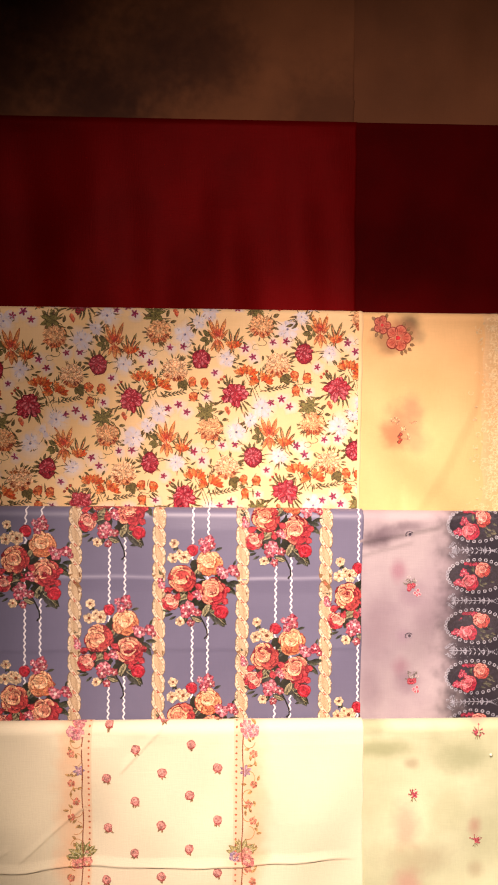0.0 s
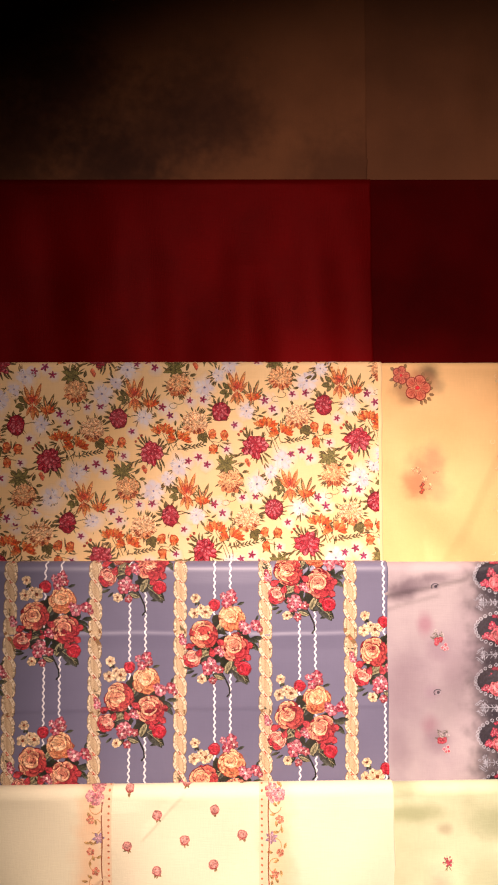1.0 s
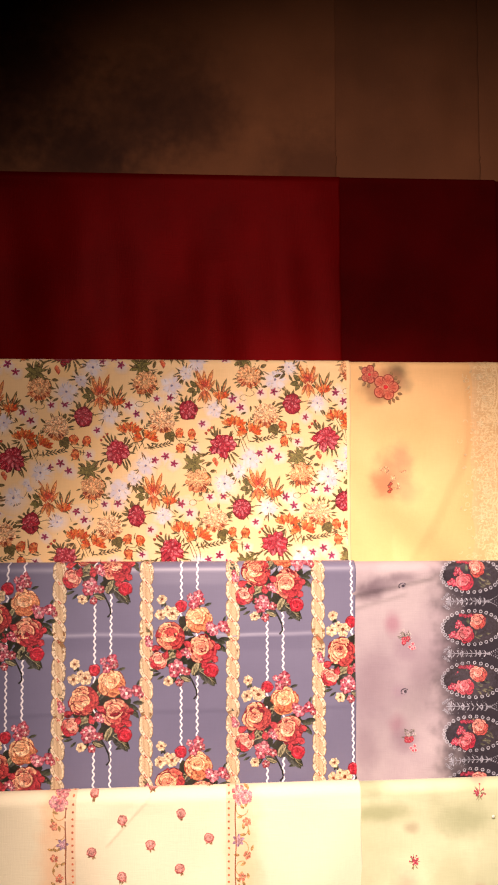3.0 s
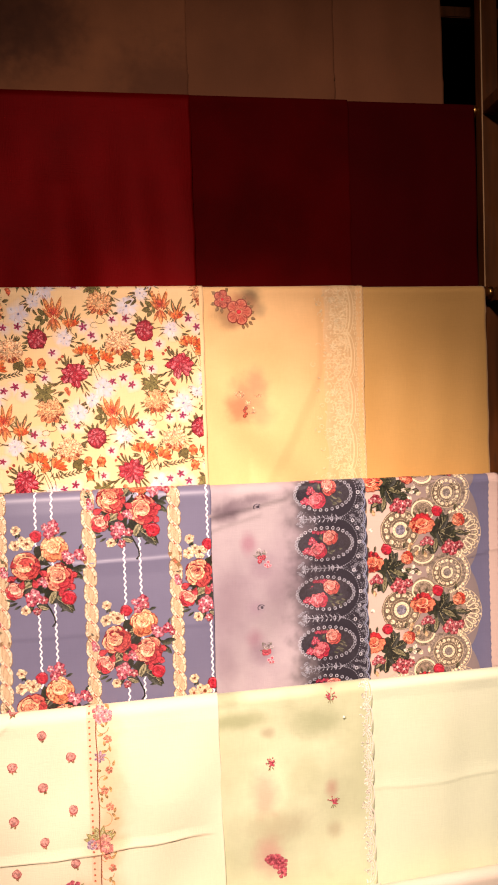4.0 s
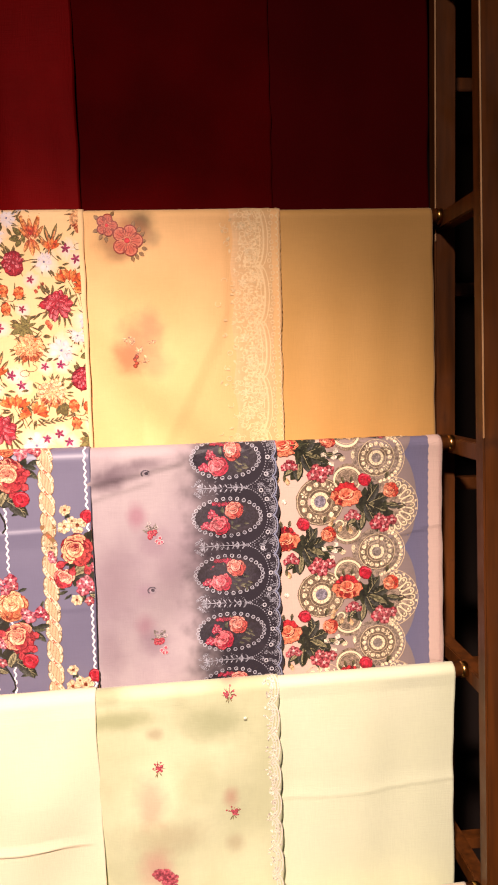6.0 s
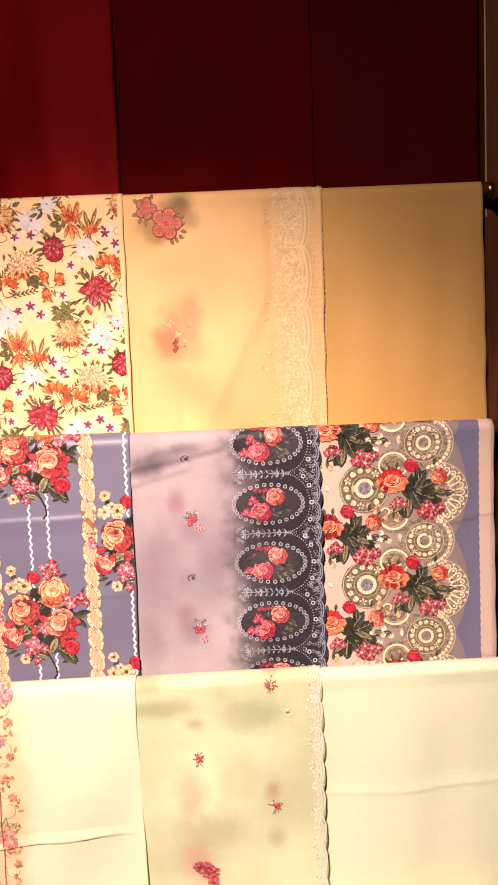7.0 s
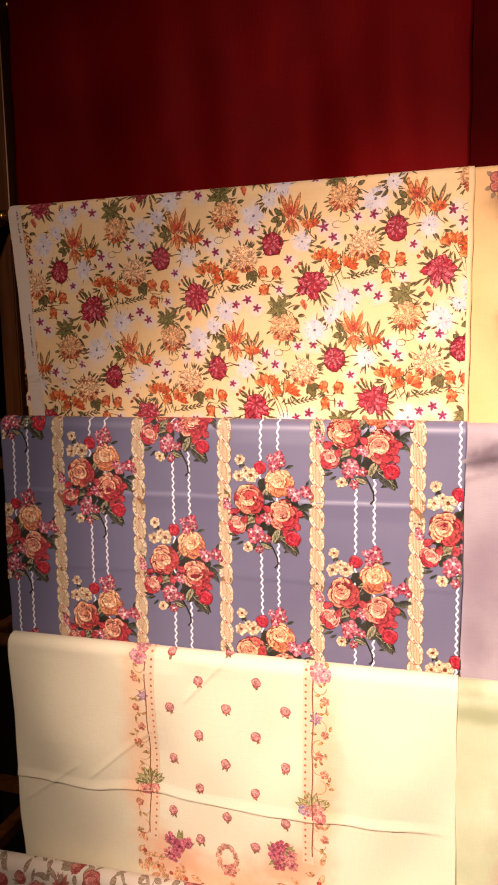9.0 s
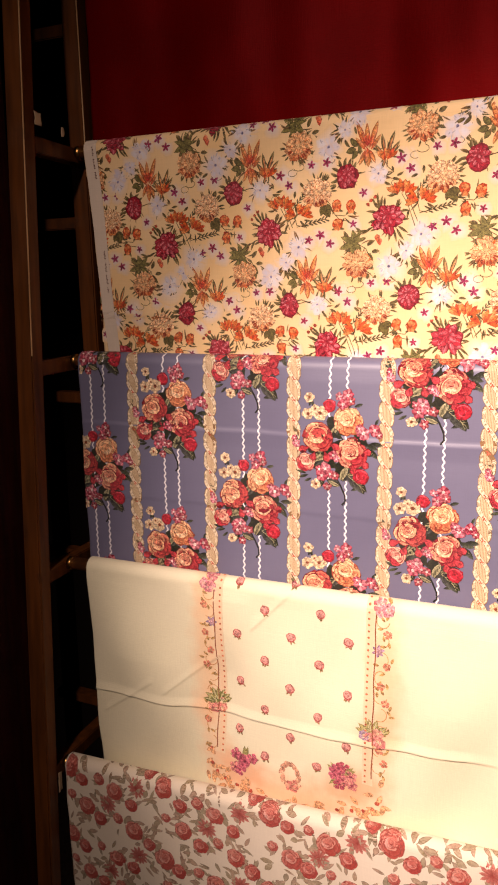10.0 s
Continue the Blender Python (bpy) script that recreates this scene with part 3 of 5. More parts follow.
def garden_unit(p, x, z):
    """One repeat of the garden print, hung round its peony."""
    k = 1 / 2672

    def at(dx, dy):
        return x + dx * k, z - dy * k

    def sepal(dx, dy, a, n, w, light=SAGE):
        p.petal(*at(dx, dy), a + random.uniform(-9, 9), n * k, w * k, TWIG, light, 1.5, 5, 0.45, bend=random.uniform(-22, 22))

    def stem(*pts, w=0.0008):
        p.line([at(*q) for q in pts], w, TWIG, 1, False)

    # washed lilac blooms first, under everything
    for dx, dy, r in ((-32, -130, 34), (-192, -220, 44), (103, 55, 42), (60, 102, 30)):
        washed(p, *at(dx, dy), r * k, GROUND)
    # purple stars in pale patches
    for dx, dy, r in ((-247, -170, 15), (-197, -174, 17), (-352, -145, 18), (-322, -113, 17), (-77, -77, 15), (-252, 60, 16), (-212, 45, 18), (-182, 73, 17), (-108, 15, 14)):
        halo(p, *at(dx + 4, dy + 3), r * 1.9 * k, mix(mix(LILAC, MIST, 0.6), GROUND, 0.2), GROUND, 0.2)
        star(p, *at(dx, dy), r * 0.95 * k, mix(PLUM, rgb("a02848"), random.uniform(0.4, 1.0)), rgb("70183c"), level=2.5)
    halo(p, *at(-335, -140), 40 * k, mix(MIST, GROUND, 0.2), GROUND, 0)
    for dx, dy in ((-300, -95), (-362, -170), (-285, -120)):
        sepal(dx, dy, random.uniform(150, 330), 24, 9)
    # peony, its spiky sepals and leafed stalk
    stem((-30, 22), (-62, 36), (-112, 62), w=0.0010)
    for dx, dy, a, n in ((-38, -34, 140, 34), (-24, -40, 110, 30), (-44, -20, 158, 30), (-30, -38, 125, 42), (-12, -42, 95, 24), (22, 40, -75, 42), (40, 34, -40, 36), (34, 40, -58, 44), (10, 44, -95, 34),
                         (-34, 34, -150, 28), (-46, 10, 185, 24), (46, -18, 30, 28), (30, -34, 60, 26), (48, 8, 0, 26), (-60, 34, 215, 34), (-80, 44, 200, 34), (-95, 52, 165, 28)):
        sepal(dx * 0.8, dy * 0.8, a, n * 1.1, 8)
    for dx, dy in ((-52, -52), (-40, -62), (-62, -40)):
        p.blob(*at(dx, dy), 6 * k, rgb("c8503c"), TWIG, 2, 7, 0.3)
    peony(p, x, z, 0.0178)
    # orange trumpets on long stalks
    stem((40, -70), (62, -30), (84, 30))
    stem((52, -66), (74, -25), (94, 22))
    stem((88, -45), (96, -14), (120, -8))
    for dx, dy, a in ((30, -66, 120), (44, -70, 92), (52, -66, 60), (92, -44, 165), (110, -44, 25), (100, -46, 60)):
        bells(p, *at(dx, dy), 40 * k, a)
    sprig(p, *at(74, -55), 50, 84 * k, col=TWIG)
    sprig(p, *at(96, -8), 12, 100 * k, col=TWIG)
    for dx, dy, a, n in ((20, -64, 200, 24), (60, -60, 30, 26), (120, -30, -20, 26), (66, -20, 250, 30), (86, -30, 70, 30)):
        sepal(dx, dy, a, n, 7)
    # pale chrysanthemum, its leaf, and buds on thin curved stalks
    for a, n, w in ((-65, 44, 34), (-20, 34, 24), (-105, 34, 22)):
        leaf(p, *at(-205, -46), a, n * k, w * 0.8 * k, TWIG, rgb("6f6434"), vein=False)
    for i in range(10):
        a = random.uniform(-20, 120)
        sepal(-228 + 46 * math.cos(radians(a)), -84 - 44 * math.sin(radians(a)), a, 22, 6)
    mum(p, *at(-228, -84), 0.0216, rgb("fcdcae"), rgb("dc8038"))
    stem((-190, -40), (-165, -14), (-135, -10), (-118, -26))
    stem((-165, -14), (-150, 2), (-120, 6))
    for dx, dy in ((-162, -44), (-116, -38), (-157, 12)):
        p.blob(*at(dx, dy), 17 * k, rgb("d8602c"), rgb("b03a1a"), 3, 9, 0.2, 1.1)
        for a in (50, 90, 130, 250, 290):
            p.inked(*at(dx, dy + 4), a + random.uniform(-12, 12), 19 * k, 12 * k, rgb("c84a22"), rgb("f0a060"), RUST, 4, 4, 0.66)
        sepal(dx + 4, dy + 12, -40, 20, 8)
        sepal(dx - 4, dy + 12, -130, 18, 7)
    # small rose on its stalk
    for a in (150, 120, 180, 205, 100, 70, 35):
        sepal(-135 + 22 * math.cos(radians(a)), -130 - 26 * math.sin(radians(a)), a, 30, 10)
    p.blob(*at(-129, -127), 0.0128, RED, rgb("6c0a1c"), 4, 14, 0.1, 1.15)
    peony(p, *at(-129, -132), 0.0122, 5)
    stem((-104, -130), (-72, -138), (-52, -138), w=0.0010)
    # lily with long split petals, and its half-open neighbour
    for dx, dy, a, n, w in ((-70, -204, 112, 84, 16), (-66, -206, 94, 72, 14), (-62, -204, 72, 84, 16), (-72, -200, 130, 54, 11), (-58, -200, 54, 52, 11), (-68, -208, -86, 60, 17), (-74, -202, -112, 46, 12), (-62, -202, -64, 44, 12)):
        p.petal(*at(dx, dy), a, jig(n, 0.08) * k, w * 1.12 * k, rgb("b03c1c"), rgb("c8702c"), 3, 6, 0.5)
        p.petal(*at(dx, dy), a, n * 0.94 * k, w * 0.72 * k, rgb("d0441c"), rgb("f4b468"), 4, 6, 0.52)
    for a in (80, 100, 120, 60):
        p.petal(*at(-68, -212), a, 36 * k, 7 * k, rgb("b82424"), rgb("e0602c"), 5, 4)
    for dx, dy, a, n, w in ((-98, -214, 140, 34, 18), (-104, -206, 195, 32, 20), (-100, -200, 230, 28, 16), (-90, -190, 100, 30, 12)):
        leaf(p, *at(dx, dy), a, n * k, w * k, TWIG, rgb("7c7440"), vein=False)
    for dx, dy, a, n, w in ((-14, -186, 100, 60, 13), (-6, -190, 70, 64, 13), (-20, -180, 125, 46, 11), (2, -184, 50, 46, 11), (-10, -176, 250, 36, 10)):
        p.petal(*at(dx, dy), a, n * k, w * k, TWIG, SAGE, 2, 5, 0.5)
        p.petal(*at(dx + 1, dy), a, n * 0.75 * k, w * 0.45 * k, RUST, rgb("f0b070"), 3, 5, 0.5)
    for dx, dy, a in ((-16, -166, 95), (-6, -168, 70)):
        bells(p, *at(dx, dy), 36 * k, a)
    stem((-14, -168), (-4, -148), (14, -132))
    sepal(8, -150, 300, 22, 7)
    # rust chrysanthemum with curling tendrils
    for i in range(9):
        a = random.uniform(180, 360)
        sepal(98 + 44 * math.cos(radians(a)), -255 - 40 * math.sin(radians(a)), a, 20, 6)
    mum(p, *at(98, -255), 0.0210, rgb("f8cc94"), rgb("c85a22"))
    p.arc(*at(100, -192), 18 * k, 11 * k, 200, 420, 0.0007, TWIG, 1)
    p.arc(*at(118, -206), 12 * k, 8 * k, 20, 230, 0.0006, TWIG, 1)
    # big veined leaf cluster with a trailing bud
    for a, n, w in ((160, 50, 24), (200, 54, 26), (240, 46, 24), (110, 40, 22), (300, 42, 22), (60, 40, 16), (20, 36, 14)):
        leaf(p, *at(-100, 72), a, n * k, w * 0.8 * k, rgb("4f4a22"), rgb("8a8048"), vein=False)
    stem((-100, 72), (-66, 92), (-50, 128))
    for dx, dy, a, n in ((-60, 104, -60, 40), (-68, 98, -110, 34), (-52, 120, -85, 36), (-48, 104, 20, 26), (-62, 84, 60, 30), (-120, 60, 140, 30)):
        sepal(dx, dy, a, n, 13)
    for dx, dy in ((-28, 74), (-22, 84)):
        p.petal(*at(dx, dy), 100, 26 * k, 18 * k, rgb("c43a24"), rgb("e88858"), 3, 5)
    for dx, dy, a in ((-60, 108, 265), (-76, 104, 300)):
        bells(p, *at(dx, dy), 24 * k, a, 3)
    # ragged foliage close round every flower
    for fx, fy, r, count in ((0, 0, 40, 16), (-129, -130, 28, 12), (-68, -205, 24, 14), (98, -255, 44, 12), (-228, -84, 42, 12), (-8, -185, 18, 10), (60, 104, 26, 12), (44, -60, 22, 10), (104, -40, 20, 10), (-140, -20, 26, 10), (-32, -130, 26, 8), (-192, -220, 36, 10), (-100, 80, 28, 12), (103, 55, 34, 6)):
        for n in range(count):
            a = random.uniform(0, 360)
            sepal(fx + math.cos(radians(a)) * r * 0.66, fy - math.sin(radians(a)) * r * 0.62, a + random.uniform(-40, 40), random.uniform(20, 40), random.uniform(3.5, 6.5), random.choice((SAGE, rgb("6a5c2c"), rgb("96683a"))))
    # leaves under the washed blooms
    for dx, dy, a, n, w in ((45, 122, -120, 34, 12), (60, 130, -70, 30, 10), (30, 128, -160, 34, 12), (78, 128, -40, 28, 10), (-14, -106, -50, 26, 9), (10, -114, -20, 28, 9), (24, -120, 10, 24, 8), (-220, -196, 200, 26, 10), (-168, -190, -40, 22, 8), (90, 95, -80, 26, 8)):
        sepal(dx, dy, a, n, w)
    for dx, dy, n in ((-310, -150, 15), (-60, 118, 11), (20, -100, 12), (-182, -180, 12)):
        p.arc(*at(dx, dy), n * k, n * 0.7 * k, random.uniform(0, 180), random.uniform(300, 420), 0.0006, TWIG, 2, 8)


M_YELLOW = cloth("yellow_cotton", yellow, tint=rgb("eabf7c"), vary=0.5)
shirt = Drape(2, -0.597, 0.0, 0.0034, seed=3, swing=0.8, lean=(0.027, -0.002), creases=[(-0.62, 1.572, -0.40, 1.566, 0.0012, 0.005)])
shirt.mesh("printed_fabric", M_YELLOW, "yellow cotton length printed with red and orange garden flowers", "fabric", group="fabrics on the rack")
p = Print(shirt, bounds=(-0.578, -0.0062, 1.49, 1.812))
for i in range(-2, 6):
    for j in range(-2, 3):
        garden_unit(p, -0.036 - 0.1455 * i - 0.071 * j, 1.690 - 0.0095 * i - 0.147 * j)
p.build("flower_print", M_DYE, "red, orange and lilac garden flower print")
p = Print(shirt, lift=0.0008, bounds=(-0.6, -0.55, 1.4, 1.9))
p.line([(-0.5865 + 0.027 * 0.0052 * i / 0.28, 1.803 - 0.0052 * i) for i in range(60)], 0.019, rgb("ddcdb8"))
p.build("selvedge", M_DYE, "unprinted off-white selvedge edge")
for z0, n in ((1.790, 22), (1.655, 30)):
    p = Print(shirt, lift=0.0011, bounds=(-0.6, -0.55, 1.4, 1.9))
    for i in range(n):
        if i % 9 in (6, 7):
            continue
        z = z0 - i * 0.00185
        x = -0.5985 + 0.015 + 0.027 * (1.803 - z) / 0.28 + random.uniform(-0.0005, 0.0005)
        h = random.choice((0.0012, 0.0016, 0.0024))
        p.add([(x, z), (x + h, z), (x + h, z - 0.001), (x, z - 0.001)], [rgb("5a2a2a")] * 4, [(0, 3, 2, 1)], None, 0.0)
    p.build("selvedge_mark", M_DYE, "tiny illegible maker's print as bars")

M_AMBER = cloth("amber_silk", rgb("cb9f5a"), 0.6, 0.3, tint=rgb("bb8f4c"), vary=0.3)
bottoms = Drape(2, 0.195, 0.424, 0.0, sink=0.0036, seed=5, swing=1.0, lean=(0, 0.004))
bottoms.mesh("plain_fabric", M_AMBER, "plain amber yellow length hung beside the lace edge", "fabric", group="fabrics on the rack")
M_GAUZE = cloth("yellow_gauze", rgb("eac084"), 0.7, 0.3, tint=rgb("dcae72"), vary=0.6, blots=[
    (0.030, 1.760, 0.022, 1.0, rgb("a07e52"), 0.7), (0.066, 1.784, 0.021, 0.9, rgb("6e5e40"), 0.9), (0.040, 1.748, 0.018, 0.8, rgb("8a6c48"), 0.6), (0.078, 1.764, 0.014, 1.0, rgb("9a8560"), 0.6), (0.05, 1.768, 0.03, 0.9, rgb("b8704c"), 0.6),
    (0.058, 1.640, 0.032, 1.25, rgb("bf8a62"), 0.8), (0.045, 1.625, 0.024, 1.0, rgb("b47a54"), 0.75), (0.072, 1.66, 0.022, 1.2, rgb("b88a64"), 0.7), (0.078, 1.615, 0.022, 1.0, rgb("cc9a6e"), 0.6)])
gauze = Drape(2, -0.010, 0.2352, 0.0018, sink=0.003, seed=8, swing=1.1, scallop=(0.0074, 0.0018, 0.0052), waves=[(0.0046, 26, -38, 0.6), (0.0020, 48, -50, 2.2)], lean=(0, -0.003),
              creases=[(0.060, 1.47, 0.172, 1.69, 0.0026, 0.060)])
gauze.mesh("dupatta", M_GAUZE, "sheer yellow dupatta with embroidered flowers and lace edge", "shawl", group="fabrics on the rack")


def blossom(p, x, z, r, level=2):
    for i in range(5):
        a = 72 * i + random.uniform(-8, 8)
        b = radians(a)
        p.blob(x + math.cos(b) * r * 0.58, z + math.sin(b) * r * 0.58, r * 0.42, rgb("c4503a"), rgb("e08a66"), level, 9, 0.08)
        p.arc(x + math.cos(b) * r * 0.58, z + math.sin(b) * r * 0.58, r * 0.43, r * 0.43, a - 120, a + 120, 0.0014, rgb("8a2a1a"), level + 2, 9)
        for d in (-28, -10, 10, 28):
            c = radians(a + d)
            p.line([(x + math.cos(c) * r * f, z + math.sin(c) * r * f) for f in (0.25, 0.55, 0.85)], 0.0006, rgb("96341e"), level + 2)
    p.blob(x, z, r * 0.2, rgb("e01f2a"), rgb("b01020"), level + 3, 8)


for x, z, r, sprouts in ((0.0500, 1.762, 0.0185, ((0.064, 1.748, -40), (0.066, 1.760, 10), (0.063, 1.772, 50), (0.055, 1.744, -80), (0.060, 1.746, -60), (0.067, 1.753, -20), (0.058, 1.778, 80), (0.066, 1.767, 35))), (0.0270, 1.780, 0.0125, ((0.017, 1.775, 200), (0.018, 1.787, 140), (0.021, 1.769, 230), (0.033, 1.790, 70), (0.026, 1.767, 260)))):
    p = Print(gauze, lift=0.0005, step=0.00004)
    p.ink = 0.3
    blossom(p, x, z, r)
    for lx, lz, a in sprouts:
        leaf(p, lx, lz, a, 0.0072, 0.0042, rgb("5a4826"), rgb("a0784a"), 0, vein=False)
    p.build("embroidered_flower", M_THREAD, "coral red flower outlined in thread")
p = Print(gauze, lift=0.0005, step=0.00004)
for i in range(9):
    x, z = 0.060 + random.uniform(-0.016, 0.014), 1.632 + random.uniform(-0.016, 0.016)
    a = random.uniform(20, 160)
    p.petal(x, z, a, 0.010, 0.0042, rgb("cc9468"), rgb("dcae78"), 0, 5, 0.6)
    p.arc(x, z, 0.0034, 0.0024, a, a + random.uniform(60, 140), 0.0005, rgb("b48660"), 1, 6)
for i in range(4):
    p.blob(0.053 + 0.002 * (i % 2), 1.613 + 0.004 * i, 0.0026, rgb("b8482c"), rgb("6a3a28"), 2, 7, 0.3)
p.build("embroidered_flower", M_THREAD, "pale stitched flower seen through the gauze")
p = Print(gauze, lift=0.0006, step=0.00006, bounds=(0.15, 0.2315, 1.5, 1.81))
stitch = rgb("efd29c")
p.sheet(lambda z: (0.174 + 0.002 * math.sin(90 * z), 0.2225), 1.806, 1.5, 80, 12, lambda f: mix(rgb("e8c088"), rgb("dcb47c"), min(1.0, f * 4)), -3)
for i in range(-1, 5):
    z = 1.795 - 0.0665 * i
    for d, w in ((0.0, 0.0022), (0.005, 0.0012), (-0.005, 0.0012)):
        p.arc(0.2035 + d, z - 0.033, 0.010, 0.0345, -90, 90, w, stitch, 2, 12)
    p.ink = 0.2
    for q in range(150):
        x, zz = 0.209 - abs(random.gauss(0, 0.017)), z - random.uniform(0, 0.0665)
        if random.random() < 0.55:
            tone = mix(stitch, rgb("d8b078"), random.choice((0.0, 0.2, 0.7)))
            p.petal(x, zz, random.uniform(0, 360), 0.0062, 0.0030, tone, stitch, 1 + q % 3, 4, edge=tone)
        else:
            p.arc(x, zz, 0.0035, 0.003, random.uniform(0, 360), random.uniform(380, 560), 0.0009, stitch, 1, 7)
    star(p, 0.186, z - 0.018, 0.006, stitch, yellow, 3, 6)
    star(p, 0.192, z - 0.048, 0.005, stitch, yellow, 3, 5)
    for q in range(9):
        zz = z - 0.0074 * q
        p.ring(0.2215 + 0.002 * math.sin(q * 1.4), zz, 0.0022, 0.0011, stitch, 2, 8)
        p.arc(0.2278, zz - 0.003, 0.0035, 0.0037, -90, 90, 0.0012, stitch, 3, 6)
p.build("lace", M_THREAD, "cream embroidered lace with scalloped rim")

# ---- row of the blue suit ----
blue = rgb("6e6c84")
M_BLUE = cloth("blue_cotton", blue, 0.5, 0.1, tint=rgb("605e76"), vary=0.45, gloss=0.7, relief=0.06)
shirt = Drape(3, -0.598, -0.003, 0.0034, seed=11, swing=0.7, lean=(0.004, -0.002),
              creases=[(-0.62, 1.424, 0.02, 1.424, 0.0014, -0.0050), (-0.62, 1.322, 0.02, 1.33, 0.0006, 0.006)], waves=[(0.0012, 24, 6, 0.4)])
shirt.mesh("printed_fabric", M_BLUE, "slate blue satin length printed with rose bouquets and chains", "fabric", group="fabrics on the rack", fine=0.0024)
tan, gold = rgb("dcc8a4"), rgb("b98a5c")


def wavy(p, x, top, bottom, width=0.0020, amp=0.0011):
    n = int((top - bottom) / 0.0014)
    p.line([(x + amp * math.sin(2 * math.pi * i * 0.0014 / 0.0088), top - i * 0.0014) for i in range(n)], width, rgb("ece8ea"), 0)


def chain(p, x, top, bottom):
    """A straight striped band with a flowered ribbon wound round it in long diagonals."""
    reach, pitch = 0.0070, 0.0252
    rule, stripe = rgb("8a6844"), rgb("94744c")
    rows = int((top - bottom) / 0.004)
    p.sheet(lambda z: (x - 0.0052, x + 0.0052), top, top - 0.004 * rows, rows, 2, lambda f: mix(tan, gold, 0.25), 3)
    for d in (-0.0050, -0.0033, -0.0016, 0.0, 0.0016, 0.0033, 0.0050):
        p.line([(x + d, top - 0.004 * q) for q in range(rows)], 0.0005, stripe, 4)
    for i in range(int((top - bottom) / pitch)):
        z = top - pitch * i
        # the ribbon's way back, seen only where it juts out behind the band
        for side in (-1, 1):
            rim = [(side * 0.0042 * math.sin(math.pi * q / 9), 0.0100 * math.cos(math.pi * q / 9)) for q in range(10)]
            for f, col, lev in ((1.0, rule, 1), (0.86, tan, 2)):
                p.fan(x + side * 0.0045, z + side * 0.007, [(a * f * 1.15, b * f) for a, b in rim], col, col, lev)
        path = [(x - reach * math.cos(math.pi * q / 12), z + 0.0125 - pitch * q / 12) for q in range(13)]
        p.line(path, 0.0054, rule, 6)
        p.line(path, 0.0044, mix(tan, (1, 1, 0.9), 0.15), 7)
        for q in range(1, 12, 2):
            a, b = path[q]
            p.arc(a, b, 0.0013, 0.0016, 40 + 180 * (q % 4), 260 + 180 * (q % 4), 0.0005, stripe, 8, 6)
        a, b = path[6]
        for dx, dz in ((0.0, 0.0), (0.0015, -0.0016), (-0.0016, 0.0015), (-0.0006, -0.0017)):
            p.blob(a + dx, b + dz, 0.0011, rgb("b8402c"), rgb("d08060"), 9, 6, 0.3)
        for q in (3, 9):
            p.blob(*path[q], 0.0009, rgb("8a7a48"), rgb("b09a68"), 9, 5, 0.3)


def veined(p, x, z, a, length, width, level, pale=0.5, dark=BLACKGREEN, light=rgb("b8ae86")):
    """A dark leaf, one half duller green, with thin cream veins on that half."""
    b = radians(a)
    ux, uz = math.cos(b), math.sin(b)
    p.petal(x, z, a, length, width, dark, mix(dark, GREEN, 0.4), level, 6, 0.46)
    if pale > 0.4:
        p.petal(x - uz * width * 0.16, z + ux * width * 0.16, a - 3, length * 0.88, width * 0.5, mix(dark, GREEN, 0.7), mix(GREEN, light, pale * 0.7), level + 1, 6, 0.5, edge=mix(GREEN, light, pale))
    p.line([(x + ux * length * t, z + uz * length * t) for t in (0.05, 0.35, 0.65, 0.9)], width * 0.045, mix(light, GREEN, 0.2), level + 2, True)
    for t in (0.22, 0.42, 0.62):
        q = radians(a + 40)
        reach = width * 0.4 * math.sin(math.pi * t ** 0.8)
        fx, fz = x + ux * length * t, z + uz * length * t
        p.line([(fx, fz), (fx + math.cos(q) * reach, fz + math.sin(q) * reach)], width * 0.05, dark if pale > 0.4 else mix(light, GREEN, 0.4), level + 2, True)


